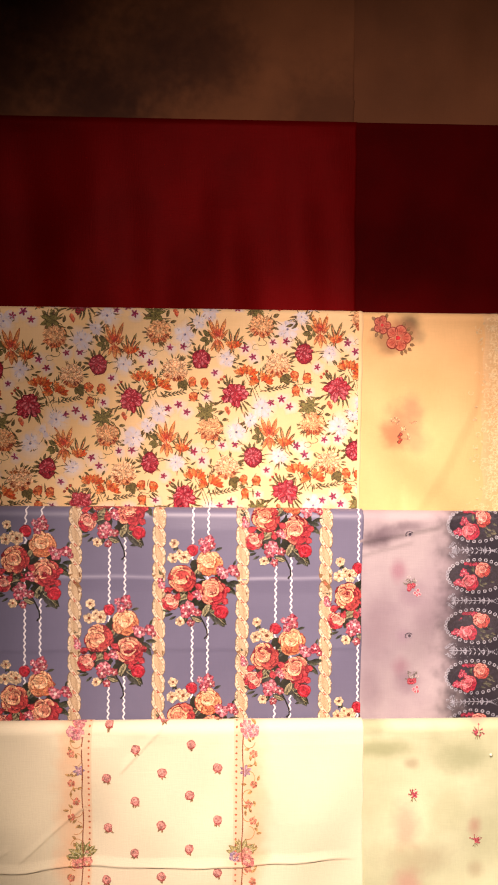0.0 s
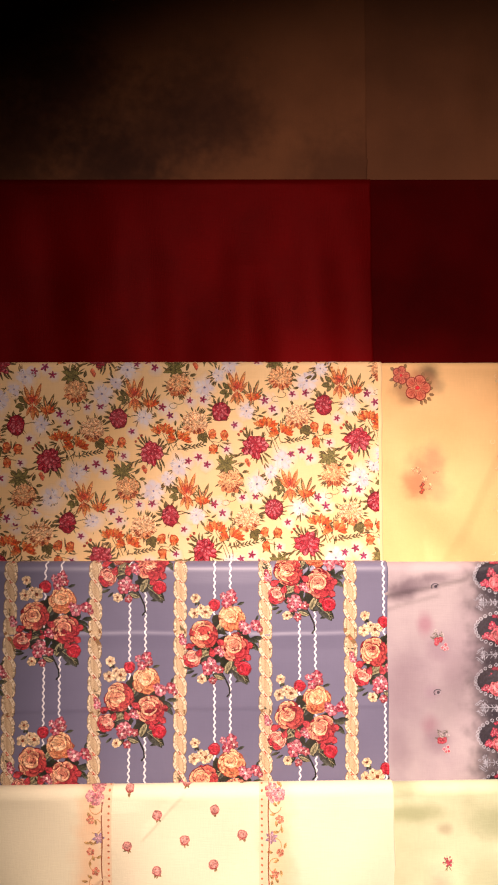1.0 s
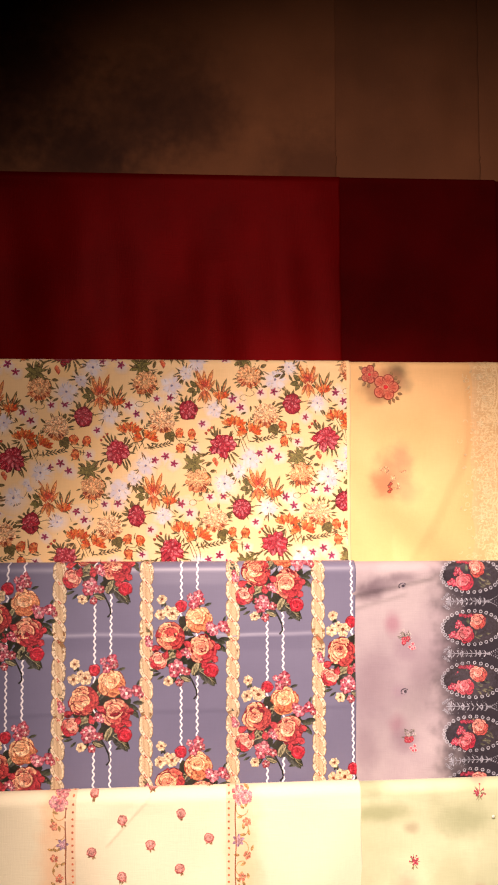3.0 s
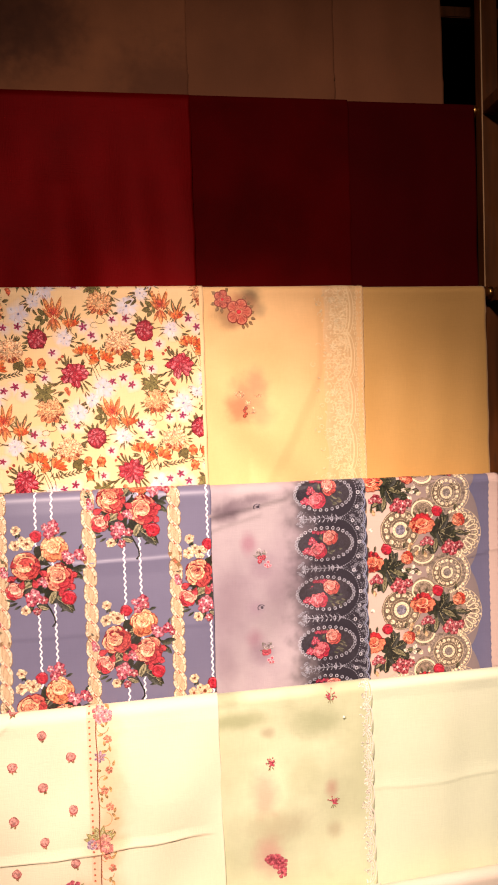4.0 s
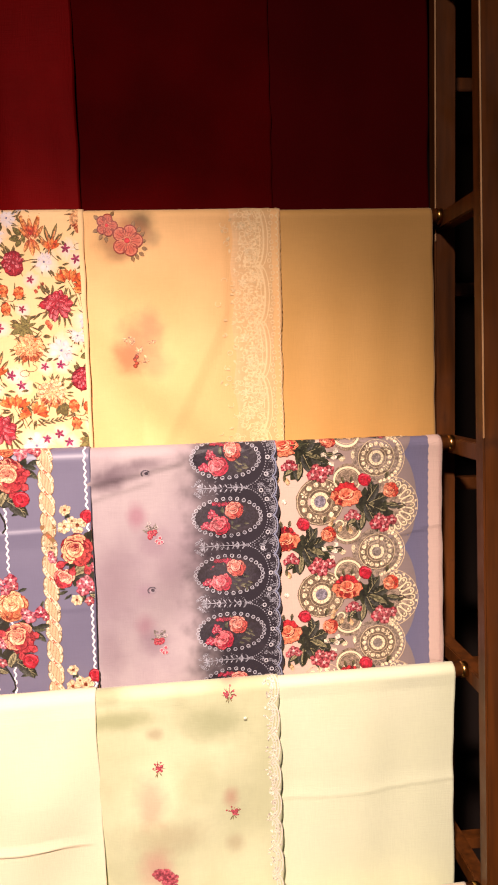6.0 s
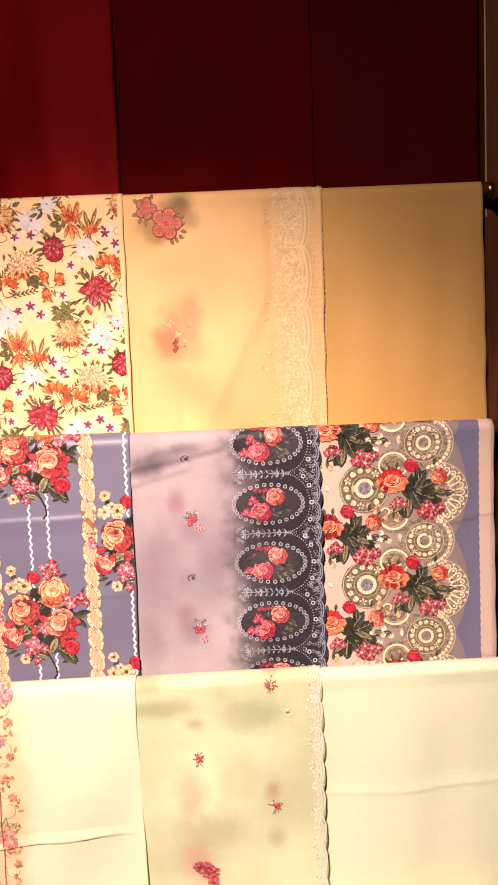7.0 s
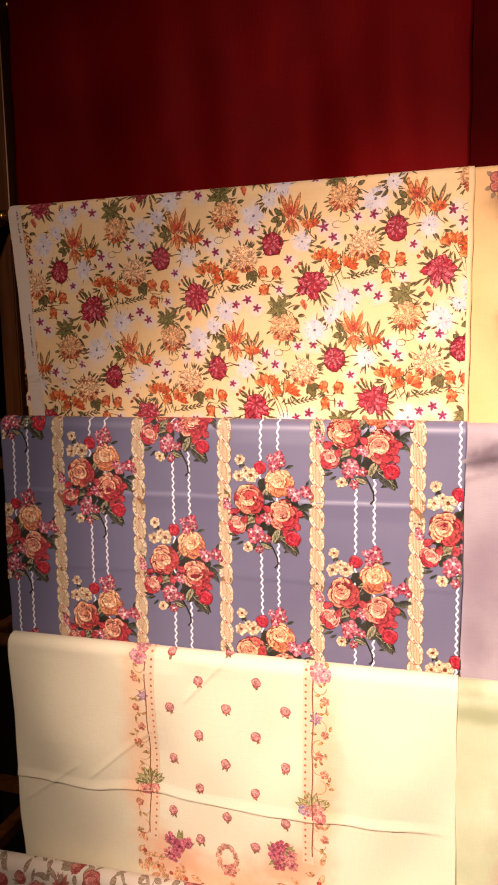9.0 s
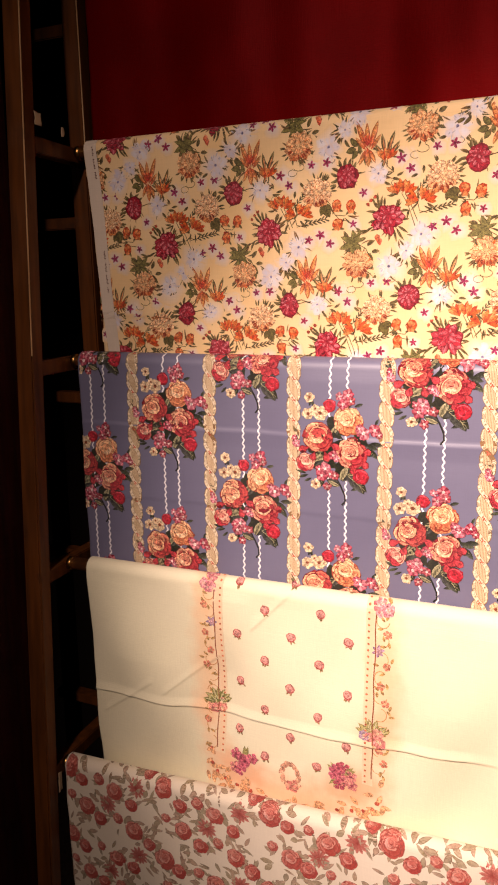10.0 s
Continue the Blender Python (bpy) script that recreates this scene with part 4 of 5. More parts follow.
def bouquet(p, x, z):
    """Four painted roses among dark veined leaves, with pink, crimson and cream blossoms."""
    kx, kz = 1 / 1450, 1 / 1500

    def at(dx, dy):
        return x + dx * kx, z - dy * kz

    dark = BLACKGREEN
    # dark gaps between the flowers
    for dx, dy, r in ((-12, -8, 26), (-30, 28, 20), (8, 40, 18), (-8, -40, 18), (34, -16, 14), (-48, 2, 14)):
        p.blob(*at(dx, dy), r * kx, dark, mix(dark, GREEN, 0.4), 1, 16, 0.3)
    for dx, dy, a, n, w in ((-80, -18, 120, 20, 5), (-80, -14, 100, 18, 5), (-76, -10, 140, 22, 6), (-72, -4, 160, 20, 5), (-62, 52, 165, 22, 6), (-58, 54, 195, 20, 6), (-52, 60, 215, 16, 5), (-55, -78, 80, 14, 6),
                            (-50, -74, 110, 14, 6), (-58, -74, 60, 16, 6), (12, -72, 60, 18, 6), (24, -76, 20, 16, 6), (42, -10, -20, 26, 10), (48, -4, -45, 28, 10), (52, -12, 0, 24, 9), (60, -44, 60, 14, 5),
                            (36, 12, -60, 16, 6), (40, 18, -85, 14, 5), (20, 78, 20, 24, 7), (24, 66, 35, 20, 6), (-20, 30, 200, 26, 9), (-6, 52, 260, 22, 8)):
        p.petal(*at(dx, dy), a + random.uniform(-8, 8), n * kx, w * kx, dark, random.choice((rgb("3c4230"), rgb("565a40"))), 3, 5, 0.5)
    for dx, dy, a, n, w, pale in ((14, 50, -38, 44, 22, 0.1), (26, 48, -62, 38, 20, 0.1), (4, 62, 66, 34, 24, 0.9), (14, 52, 25, 34, 16, 0.5), (-48, 30, 28, 46, 22, 0.8), (-44, 22, 48, 30, 16, 0.7), (-16, -18, 60, 30, 18, 0.8),
                                  (-22, -2, 80, 28, 16, 0.5), (-20, 44, 230, 26, 14, 0.6), (0, 70, 160, 26, 14, 0.9), (42, 4, -10, 22, 12, 0.2), (28, 36, 30, 20, 10, 0.5), (-30, 56, 250, 22, 10, 0.3)):
        veined(p, *at(dx, dy), a, n * kx, w * kx, 6, pale)
    p.line([at(-10, 50), at(2, 72), at(9, 88), at(10, 100), at(4, 107)], 0.0021, dark, 6)
    for dx, dy, r, d, b, l, sun in ((-64, 31, 17, rgb("8c1428"), rgb("c43c46"), rgb("f8c4a4"), 60), (-40, -18, 27, rgb("8c1426"), rgb("c44c46"), rgb("f6c694"), 160),
                                    (13, -50, 26, rgb("b04a30"), rgb("de9464"), rgb("f6cc9c"), 110), (21, 8, 27, rgb("8c1024"), rgb("bc4044"), rgb("f4c296"), 145)):
        rose(p, *at(dx, dy), r * 1.1 * kx, d, b, l, level=10, turn=random.uniform(0, 90), outline=mix(d, (0, 0, 0), 0.25), sun=sun)
    # red petals fallen open beneath the left rose, and along the lower one
    for dx, dy, a, n, w in ((-56, 2, 200, 22, 14), (-46, 10, 250, 18, 14), (-28, 8, 290, 20, 14), (-18, -8, 330, 20, 14), (34, 22, -30, 20, 14), (22, 30, -75, 18, 14), (40, 6, 10, 16, 13)):
        p.inked(*at(dx, dy), a, n * kx, w * kx, rgb("8c1024"), rgb("d04a50"), rgb("6c0c18"), 30, 5, 0.66)
    berry_red, hot, blush = rgb("b02038"), rgb("cc3a5c"), rgb("e87c90")
    for dx, dy, r, tone in ((13, -97, 12, hot), (-3, -94, 8, blush), (4, -80, 11, hot), (18, -86, 9, berry_red), (41, -30, 14, blush), (34, -38, 9, hot), (60, -36, 12, hot), (68, -28, 8, berry_red), (-81, -4, 9, blush), (-84, -14, 6, hot),
                            (-12, 14, 10, hot), (-6, 20, 7, blush), (-27, 40, 13, blush), (-33, 54, 12, hot), (-18, 50, 9, hot), (-9, 52, 9, berry_red), (-23, 74, 9, berry_red), (-38, 42, 8, hot)):
        daisy(p, *at(dx, dy), r * 0.92 * kx, tone, rgb("fae4dc"), 46, 5, mix(tone, rgb("6c0c24"), 0.75))
    for dx, dy, r in ((-20, -77, 12), (38, 50, 14)):
        p.blob(*at(dx, dy), r * kx, rgb("c02436"), rgb("8c1024"), 46, 11, 0.1)
        for q in range(5):
            crescent(p, *at(dx, dy), r * (0.9 - 0.15 * q) * kx, r * (0.85 - 0.15 * q) * kx, 75 * q, 75 * q + 150, 0.3, rgb("c02436"), (rgb("e8606c"), rgb("780c20"))[q % 2], 47 + q)
    for dx, dy, r in ((-57, -90, 10), (-59, -60, 12), (-37, -62, 14), (-44, 71, 10), (-46, -70, 8)):
        daisy(p, *at(dx, dy), r * kx, rgb("f6dcb0"), rgb("8c4424"), 46, 6)


def print_part(name, draw, *args):
    """One printed motif of the blue cotton as a part of its own."""
    motif = Print(shirt, lift=0.0003, bounds=(-0.596, -0.0045, 1.2, 1.532))
    draw(motif, *args)
    if motif.v:
        motif.build(name, M_DYE)


for i in range(6):
    print_part("printed_chain", chain, -0.054 - 0.1145 * i, 1.545, 1.215)
for i in range(6):
    x = 0.004 - 0.1141 * i
    print_part("wavy_line", wavy, x - 0.0127, 1.53, 1.215)
    print_part("wavy_line", wavy, x + 0.0085, 1.53, 1.215)
    for j in range(-1, 3):
        print_part("printed_bouquet", bouquet, x + 0.001, 1.402 - 0.1915 * j + (0.096 if i % 2 else 0.0) - 0.01 + 0.105 * (-0.03 - x))

M_PAISLEY = cloth("pink_cream_cotton", rgb("d2b9a9"), 0.6, 0.25, vary=0.15)
bottoms = Drape(3, 0.190, 0.421, 0.0, sink=0.0065, seed=12, swing=0.9, lean=(0, 0.002), creases=[(0.34, 1.39, 0.43, 1.41, 0.001, 0.006)])
bottoms.mesh("printed_fabric", M_PAISLEY, "pink and blue border-print length with rose medallions", "fabric", group="fabrics on the rack")
olive, white, blue_band = rgb("7c6a56"), rgb("efdfb8"), rgb("5e6280")
REPEAT = 0.1168


def border_at(u, v, j=0):
    """A place on the border print: u and v from the posy column's upper corner, in 1/1440 m, in the repeat j."""
    return 0.216 + (u - 0.04 * v) / 1440, 1.520 - (v + 0.038 * u) / 1455 - REPEAT * j


def scalloped(z):
    """Where the patterned ground begins and ends at height z."""
    ph = ((1.520 - z) * 1455 - 118) / 170
    out = abs(math.cos(math.pi * ph)) ** 0.6
    return 0.216 + 0.030 + 0.020 * abs(math.sin(math.pi * ph)) ** 0.5, 0.216 + (222 + 27 * out) / 1440


p = Print(bottoms, lift=0.0003, bounds=(0.19, 0.4195, 1.2, 1.531))
p.sheet(lambda z: (0.355, 0.4045), 1.526, 1.215, 80, 12, lambda f: mix(blue_band, rgb("72708a"), f))
p.build("blue_band", M_DYE, "plain slate blue band")
p = Print(bottoms, lift=0.0005, bounds=(0.19, 0.4195, 1.2, 1.531))
p.sheet(scalloped, 1.526, 1.215, 200, 36, lambda f: mix(rgb("d2b9a9"), mix(rgb("a59086"), rgb("867a78"), f), min(1.0, f * 6)))
p.build("medallion_ground", M_DYE, "greyish taupe scalloped ground")
for j in range(-1, 3):
    for u, v, r, tone in ((81, 110, 43, olive), (178, 32, 44, rgb("98897a")), (178, 32, 33, olive), (128, 67, 25, rgb("94826e")), (131, 164, 25, rgb("94826e")), (203, 118, 47, rgb("a08e7c"))):
        x, z = border_at(u, v, j)
        r /= 1440
        if 1.215 + r < z < 1.526 + r:
            p = Print(bottoms, lift=0.00075, bounds=(0.19, 0.4195, 1.2, 1.531))
            p.blob(x, z, r, tone, mix(tone, olive, 0.3), 0 if r > 0.028 else 3, 26, 0.02)
            p.build("medallion_disc", M_DYE, "olive taupe printed disc")
p = Print(bottoms, lift=0.0011, bounds=(0.19, 0.4195, 1.2, 1.531))
k = 1 / 1440


def asterisk(p, x, z, r):
    for q in range(5):
        p.petal(x, z, 72 * q + 18, r, r * 0.5, white, white, 4, 4, 0.7)


def medallion(p, x, z, r, dots, eye, heart):
    """A ring of dots and small asterisks round a thick oval eye."""
    p.ring(x, z, r * 0.97, 0.0008, mix(white, olive, 0.35), 3, 26)
    for i in range(dots):
        a = 2 * math.pi * i / dots
        fx, fz = x + r * 0.74 * math.cos(a), z + r * 0.74 * math.sin(a)
        if i % 4 == 2:
            asterisk(p, fx, fz, r * 0.17)
        else:
            p.blob(fx, fz, r * 0.115, white, mix(white, tan, 0.3), 3, 9, 0.06)
    p.ring(x, z, r * 0.52, 0.0006, mix(white, olive, 0.5), 3, 20)
    p.ring(x, z, eye, eye * 0.42, white, 4, 20)
    p.blob(x, z, eye * 0.74, heart, heart, 5, 14, 0.03)
    for q in range(14):
        a = 2 * math.pi * q / 14
        p.line([(x + eye * f * math.cos(a), z + eye * f * math.sin(a)) for f in (0.85, 1.15)], 0.0004, olive, 6)


def arch(p, x, z, r, way):
    """A kidney-shaped arch with two curls at its feet."""
    p.arc(x, z, r, r * 0.92, -28 * way, 180 + 28 * way if way > 0 else -180 + 28, 0.0026, white, 4, 16)
    p.arc(x, z, r * 0.82, r * 0.74, 0, 180 * way, 0.0006, mix(white, olive, 0.4), 4, 12)
    for side in (-1, 1):
        cx, cz = x + side * r * 0.58, z - way * r * 0.42
        p.arc(cx, cz, r * 0.30, r * 0.26, 90 - side * 90, 90 - side * 90 + side * way * -250, 0.0018, white, 4, 10)
        for q in range(3):
            p.petal(x + side * r * 0.12, z - way * r * 0.5, 90 * way + side * (-30 - 28 * q), r * 0.4, r * 0.1, mix(white, olive, 0.3), white, 4, 4)


def fan_lace(p, x, z):
    """A scallop of radiating loops with a bead at each tip."""
    for q in range(11):
        b = radians(-82 + 16.4 * q)
        ux, uz = math.cos(b), math.sin(b)
        loop = [(x + ux * (0.0240 + 0.0085 * math.cos(t)) - uz * 0.0029 * math.sin(t) * (1.2 + 0.4 * math.cos(t)), z + uz * (0.0240 + 0.0085 * math.cos(t)) + ux * 0.0029 * math.sin(t) * (1.2 + 0.4 * math.cos(t))) for t in [2 * math.pi * w / 12 for w in range(13)]]
        p.line(loop, 0.0015, white, 4)
        p.blob(x + ux * 0.0285, z + uz * 0.0285, 0.0016, white, white, 4, 7, 0.1)
        for side in (-1, 1):
            c = b + side * 0.14
            p.blob(x + math.cos(c) * 0.0345, z + math.sin(c) * 0.0345, 0.0017, white, mix(white, tan, 0.4), 4, 7, 0.15)
        p.blob(x + math.cos(b + 0.143) * 0.0215, z + math.sin(b + 0.143) * 0.0215, 0.0011, white, white, 4, 6)
    p.arc(x, z, 0.0365, 0.0365, -86, 86, 0.0007, mix(white, gold, 0.3), 3, 24)


def posy(p, x, z):
    """A half-open red rose, a bud and a coral rose over dark leaves, with pink blossoms below."""
    def at(dx, dy):
        return x + dx * k, z - dy * k
    for dx, dy, r in ((20, 12, 24), (2, 0, 18), (38, 24, 16), (-4, 40, 12)):
        p.blob(*at(dx, dy), r * k, BLACKGREEN, rgb("3c4028"), 5, 14, 0.35)
    for dx, dy, a, n, w in ((-36, -26, 130, 14, 6), (-30, -28, 100, 16, 6), (-18, -30, 80, 14, 6), (-48, -12, 170, 12, 6), (-44, 40, 220, 16, 6), (-36, 44, 250, 18, 6), (-24, 40, 270, 16, 6), (64, 20, 30, 16, 6), (44, -34, 70, 16, 8)):
        p.petal(*at(dx, dy), a, n * k, w * k, BLACKGREEN, rgb("6a6240"), 6, 5)
    for dx, dy, a, n, w, pale in ((10, 4, 55, 44, 22, 0.3), (14, 6, 20, 46, 22, 0.3), (12, 8, -25, 46, 24, 0.6), (8, 6, -65, 48, 22, 0.5), (2, 20, -95, 40, 20, 0.8), (-4, 24, -135, 34, 16, 0.8), (30, 20, -50, 44, 18, 0.4), (44, 10, -10, 30, 14, 0.6), (20, -8, 95, 30, 16, 0.3), (24, 30, -80, 34, 16, 0.8)):
        veined(p, *at(dx, dy), a, n * 0.9 * k, w * 0.9 * k, 7, pale * 0.8)
    p.line([at(48, 12), at(62, 10), at(74, 9), at(80, 15)], 0.0013, BLACKGREEN, 7)
    # the rose: crimson standing petals over a coral bowl
    rx, rz = at(-25, -10)
    for a, n, w in ((150, 24, 20), (120, 24, 18), (90, 24, 20), (60, 24, 18), (30, 22, 20), (180, 20, 16), (0, 20, 16)):
        p.inked(rx, rz, a, n * k, w * k, rgb("8c0c1c"), rgb("cc2c34"), rgb("6c0814"), 12, 5, 0.7)
    for a, n, w in ((195, 30, 20), (225, 28, 22), (255, 26, 24), (285, 26, 24), (315, 28, 22), (345, 28, 20)):
        p.inked(rx, rz + 4 * k, a, n * k, w * k, rgb("c03428"), rgb("f0946c"), rgb("8c1c18"), 14, 5, 0.7)
    p.blob(rx, rz + 1 * k, 14 * k, rgb("d85a40"), rgb("f2a078"), 18, 12, 0.1, 0.8)
    for q in range(6):
        crescent(p, rx, rz + 2 * k, (15 - 2 * q) * k, (12 - 1.7 * q) * k, 190 + 45 * (q % 3), 330 + 45 * (q % 3), 0.4, (rgb("f2a078"), rgb("a01c20"))[q % 2], (rgb("f8bc94"), rgb("7c1018"))[q % 2], 19 + q)
    p.blob(*at(7, -36), 13 * k, rgb("c82038"), rgb("8c0c22"), 12, 10, 0.12, 0.85, -0.6)
    for q in range(3):
        crescent(p, *at(7, -36), (11 - 3 * q) * k, (9 - 2.5 * q) * k, 60 * q, 60 * q + 140, 0.35, rgb("c82038"), (rgb("ec6070"), rgb("780c1c"))[q % 2], 13 + q)
    rose(p, *at(53, -15), 15 * k, rgb("8c1418"), rgb("cc4a34"), rgb("f2a67c"), 12, sun=200)
    for dx, dy, r, tone in ((25, 45, 11, rgb("cc2c48")), (40, 50, 11, rgb("c02440")), (55, 38, 10, rgb("b01c34")), (32, 34, 9, rgb("c83848")), (44, 38, 8, rgb("d84a5c")), (-15, 25, 10, rgb("b82c48")), (-24, 30, 7, rgb("d85a68")), (-6, 30, 7, rgb("b82c40"))):
        daisy(p, *at(dx, dy), r * k, tone, rgb("f8d4cc"), 30, 5, rgb("7c1024"))
    # dry buff buds at the side, a white blossom on the tail
    for dx, dy, a in ((-42, 30, 200), (-48, 36, 230), (-34, 44, 250), (-20, 48, 280)):
        p.petal(*at(dx, dy), a, 14 * k, 8 * k, rgb("b88a58"), rgb("e8c898"), 8, 4)


for j in range(-2, 3):
    medallion(p, *border_at(81, 110, j), 42 * k, 14, 14 * k, rgb("8a8490"))
    medallion(p, *border_at(178, 32, j), 33 * k, 16, 11 * k, rgb("8a8078"))
    x, z = border_at(178, 32, j)
    for q in range(17):
        a = radians(-80 + 10 * q)
        p.blob(x + 44 * k * math.cos(a), z + 42 * k * math.sin(a), 3.6 * k, white, mix(white, tan, 0.3), 3, 7, 0.1)
    p.arc(x, z, 50 * k, 48 * k, -62, 62, 0.0008, mix(white, gold, 0.3), 3, 16)
    for side in (-1, 1):
        p.petal(*border_at(136, 26 + 6 * side, j), 90 * side, 14 * k, 7 * k, white, white, 4, 4)
    arch(p, *border_at(128, 70, j), 23 * k, 1)
    arch(p, *border_at(131, 160, j), 23 * k, -1)
    fan_lace(p, *border_at(203, 118, j))
    for dx, dy, a in ((103, 202, 10), (100, 208, -40), (108, 196, 60), (98, 200, 150)):
        p.petal(*border_at(dx, dy, j), a, 13 * k, 10 * k, rgb("d8c8b0"), rgb("f4ead0"), 9, 4, 0.65)
    p.blob(*border_at(124, 202, j), 6 * k, white, tan, 5, 8)
    posy(p, *border_at(153, 107, j))
    posy(p, *border_at(46, 187, j))
    p.blob(*border_at(18, 110, j), 4.5 * k, rgb("f2e2d0"), rgb("ecd8c4"), 3, 8)
p.build("border_print", M_DYE, "rose posies over cream medallions and scallops")
p = Print(bottoms, lift=0.0009, step=0.0001, bounds=(0.4, 0.425, 1.2, 1.53))
p.line([(0.4105 + 0.0006 * math.sin(i * 1.7), 1.528 - 0.0027 * i) for i in range(110)], 0.0135, rgb("d6bcae"))
for i in range(150):
    z = 1.526 - 0.002 * i
    p.line([(0.4165, z), (0.4185 + random.uniform(0, 0.0025), z - random.uniform(-0.001, 0.002))], 0.0006, rgb("d9b8b0"), 1)
p.build("frayed_edge", M_DYE, "frayed pink selvedge edge")

navy, mauve = rgb("241f29"), rgb("afa3a6")
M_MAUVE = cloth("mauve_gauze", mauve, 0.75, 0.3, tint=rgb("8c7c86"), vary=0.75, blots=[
    # the first three blots paint the shadow of the diagonal fold below the rod
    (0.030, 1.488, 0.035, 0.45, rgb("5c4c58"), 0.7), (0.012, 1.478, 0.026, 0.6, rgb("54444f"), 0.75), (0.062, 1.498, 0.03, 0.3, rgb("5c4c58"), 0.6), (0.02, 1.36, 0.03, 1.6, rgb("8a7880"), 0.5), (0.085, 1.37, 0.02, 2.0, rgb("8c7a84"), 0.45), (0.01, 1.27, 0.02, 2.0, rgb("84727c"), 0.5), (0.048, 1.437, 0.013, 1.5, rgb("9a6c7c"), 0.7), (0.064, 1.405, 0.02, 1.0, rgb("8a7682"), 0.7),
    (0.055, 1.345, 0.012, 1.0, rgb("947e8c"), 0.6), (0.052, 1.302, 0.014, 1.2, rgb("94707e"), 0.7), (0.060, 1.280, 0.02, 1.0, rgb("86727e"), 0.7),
    *((x, 1.515 - 0.04 * n, 0.064, 1.0, navy, 0.95) for n in range(8) for x in (0.169, 0.207))])
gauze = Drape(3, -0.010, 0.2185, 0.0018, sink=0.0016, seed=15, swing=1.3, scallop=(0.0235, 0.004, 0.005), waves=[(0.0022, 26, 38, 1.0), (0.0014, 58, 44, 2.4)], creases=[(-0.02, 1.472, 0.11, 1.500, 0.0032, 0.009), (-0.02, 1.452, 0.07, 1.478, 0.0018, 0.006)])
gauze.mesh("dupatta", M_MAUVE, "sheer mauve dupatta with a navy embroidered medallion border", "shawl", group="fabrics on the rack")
p = Print(gauze, lift=0.0005, step=0.00004, bounds=(0.08, 0.2165, 1.2, 1.531))
thread = rgb("a4a6b2")
for i in range(-1, 5):
    cx, cz = 0.1555, 1.5005 - 0.0705 * i
    p.blob(cx, cz, 0.040, rgb("2a2834"), navy, -2, 24, 0.02, 0.54)
    for q in range(30):
        a = 2 * math.pi * q / 30
        x, z = cx + 0.0405 * math.cos(a), cz + 0.0228 * math.sin(a)
        p.ring(x, z, 0.0020, 0.0009, mix(thread, (1, 1, 1), random.uniform(0.0, 0.2)), 1, 9)
        p.line([(x, z), (x + 0.0007, z - 0.001)], 0.0006, thread, 1)
    # two stitched roses, a strip of red buds, and dull leaves
    for dx, dz, r, d, b, l, sun in ((0.0085, 0.0085, 0.0118, rgb("8c1a24"), rgb("d0584c"), rgb("f4b09c"), 140), (-0.0095, -0.0090, 0.0130, rgb("7c0c24"), rgb("c42c48"), rgb("f08c90"), 150)):
        rose(p, cx + dx, cz + dz, r, d, b, l, 6, outline=rgb("6c1020"), sun=sun)
    for q in range(8):
        daisy(p, cx - 0.016 + 0.0026 * q + random.uniform(-0.001, 0.001), cz + 0.0165 + random.uniform(-0.0012, 0.0012), 0.0026, rgb("b82444"), rgb("d85470"), 5, 4, rgb("701428"))
    for dx, dz, r in ((-0.018, 0.0065, 0.0044), (-0.0145, 0.003, 0.0038), (-0.021, 0.002, 0.0034), (-0.0255, -0.0085, 0.0050), (-0.0225, -0.0115, 0.0040), (-0.029, -0.0105, 0.0036)):
        daisy(p, cx + dx, cz + dz, r, rgb("cc3054"), rgb("f0a0a8"), 6, 5, rgb("801430"))
    for q in range(13):
        a = random.uniform(-70, 40)
        leaf(p, cx + 0.009 + random.uniform(-0.006, 0.014), cz - 0.006 + random.uniform(-0.009, 0.010), a, 0.0075, 0.0026, rgb("2c3024"), random.choice((rgb("6a6a50"), rgb("8a8464"), rgb("4c5640"))), 4, False)
    for dx, dz, a in ((-0.008, 0.006, 60), (-0.005, 0.004, 100), (-0.002, 0.006, 40), (0.001, 0.013, 120), (-0.014, -0.004, 200)):
        leaf(p, cx + dx, cz + dz, a, 0.008, 0.003, rgb("20261c"), rgb("6a7454"), 4, False)
    # the vine between two medallions: paired barbs, a tuft at its free end
    z = cz - 0.0352
    p.line([(0.120, z), (0.14, z + 0.0006), (0.181, z)], 0.0008, thread, 1)
    for q in range(9):
        x = 0.126 + 0.0062 * q
        for d in (125, -125):
            p.petal(x, z, d, 0.0062, 0.0017, mix(thread, navy, 0.2), thread, 1, 3)
        if q % 4 == 2:
            p.ring(x + 0.003, z, 0.0020, 0.0010, thread, 2, 8)
    for d in (150, 120, 90, -90, -120, -150, 180):
        p.petal(0.127, z, d, 0.0075, 0.0018, mix(thread, navy, 0.3), thread, 1, 3)
    for side in (1, -1):
        for q in range(5):
            p.arc(0.1165 + 0.0018 * q, z + side * (0.004 + 0.0014 * q), 0.0020, 0.0014, random.uniform(0, 360), random.uniform(380, 560), 0.0006, thread, 1, 6)
    # dotted bows that run from vine to vine round each medallion
    for q in range(34):
        t = radians(-90 + 180 * q / 33)
        p.blob(0.174 + 0.0300 * math.cos(t), cz + 0.0345 * math.sin(t), 0.0008, thread, thread, 1, 5)
        p.blob(0.175 + 0.0325 * math.cos(t), cz + 0.0368 * math.sin(t), 0.0005, thread, thread, 1, 5)
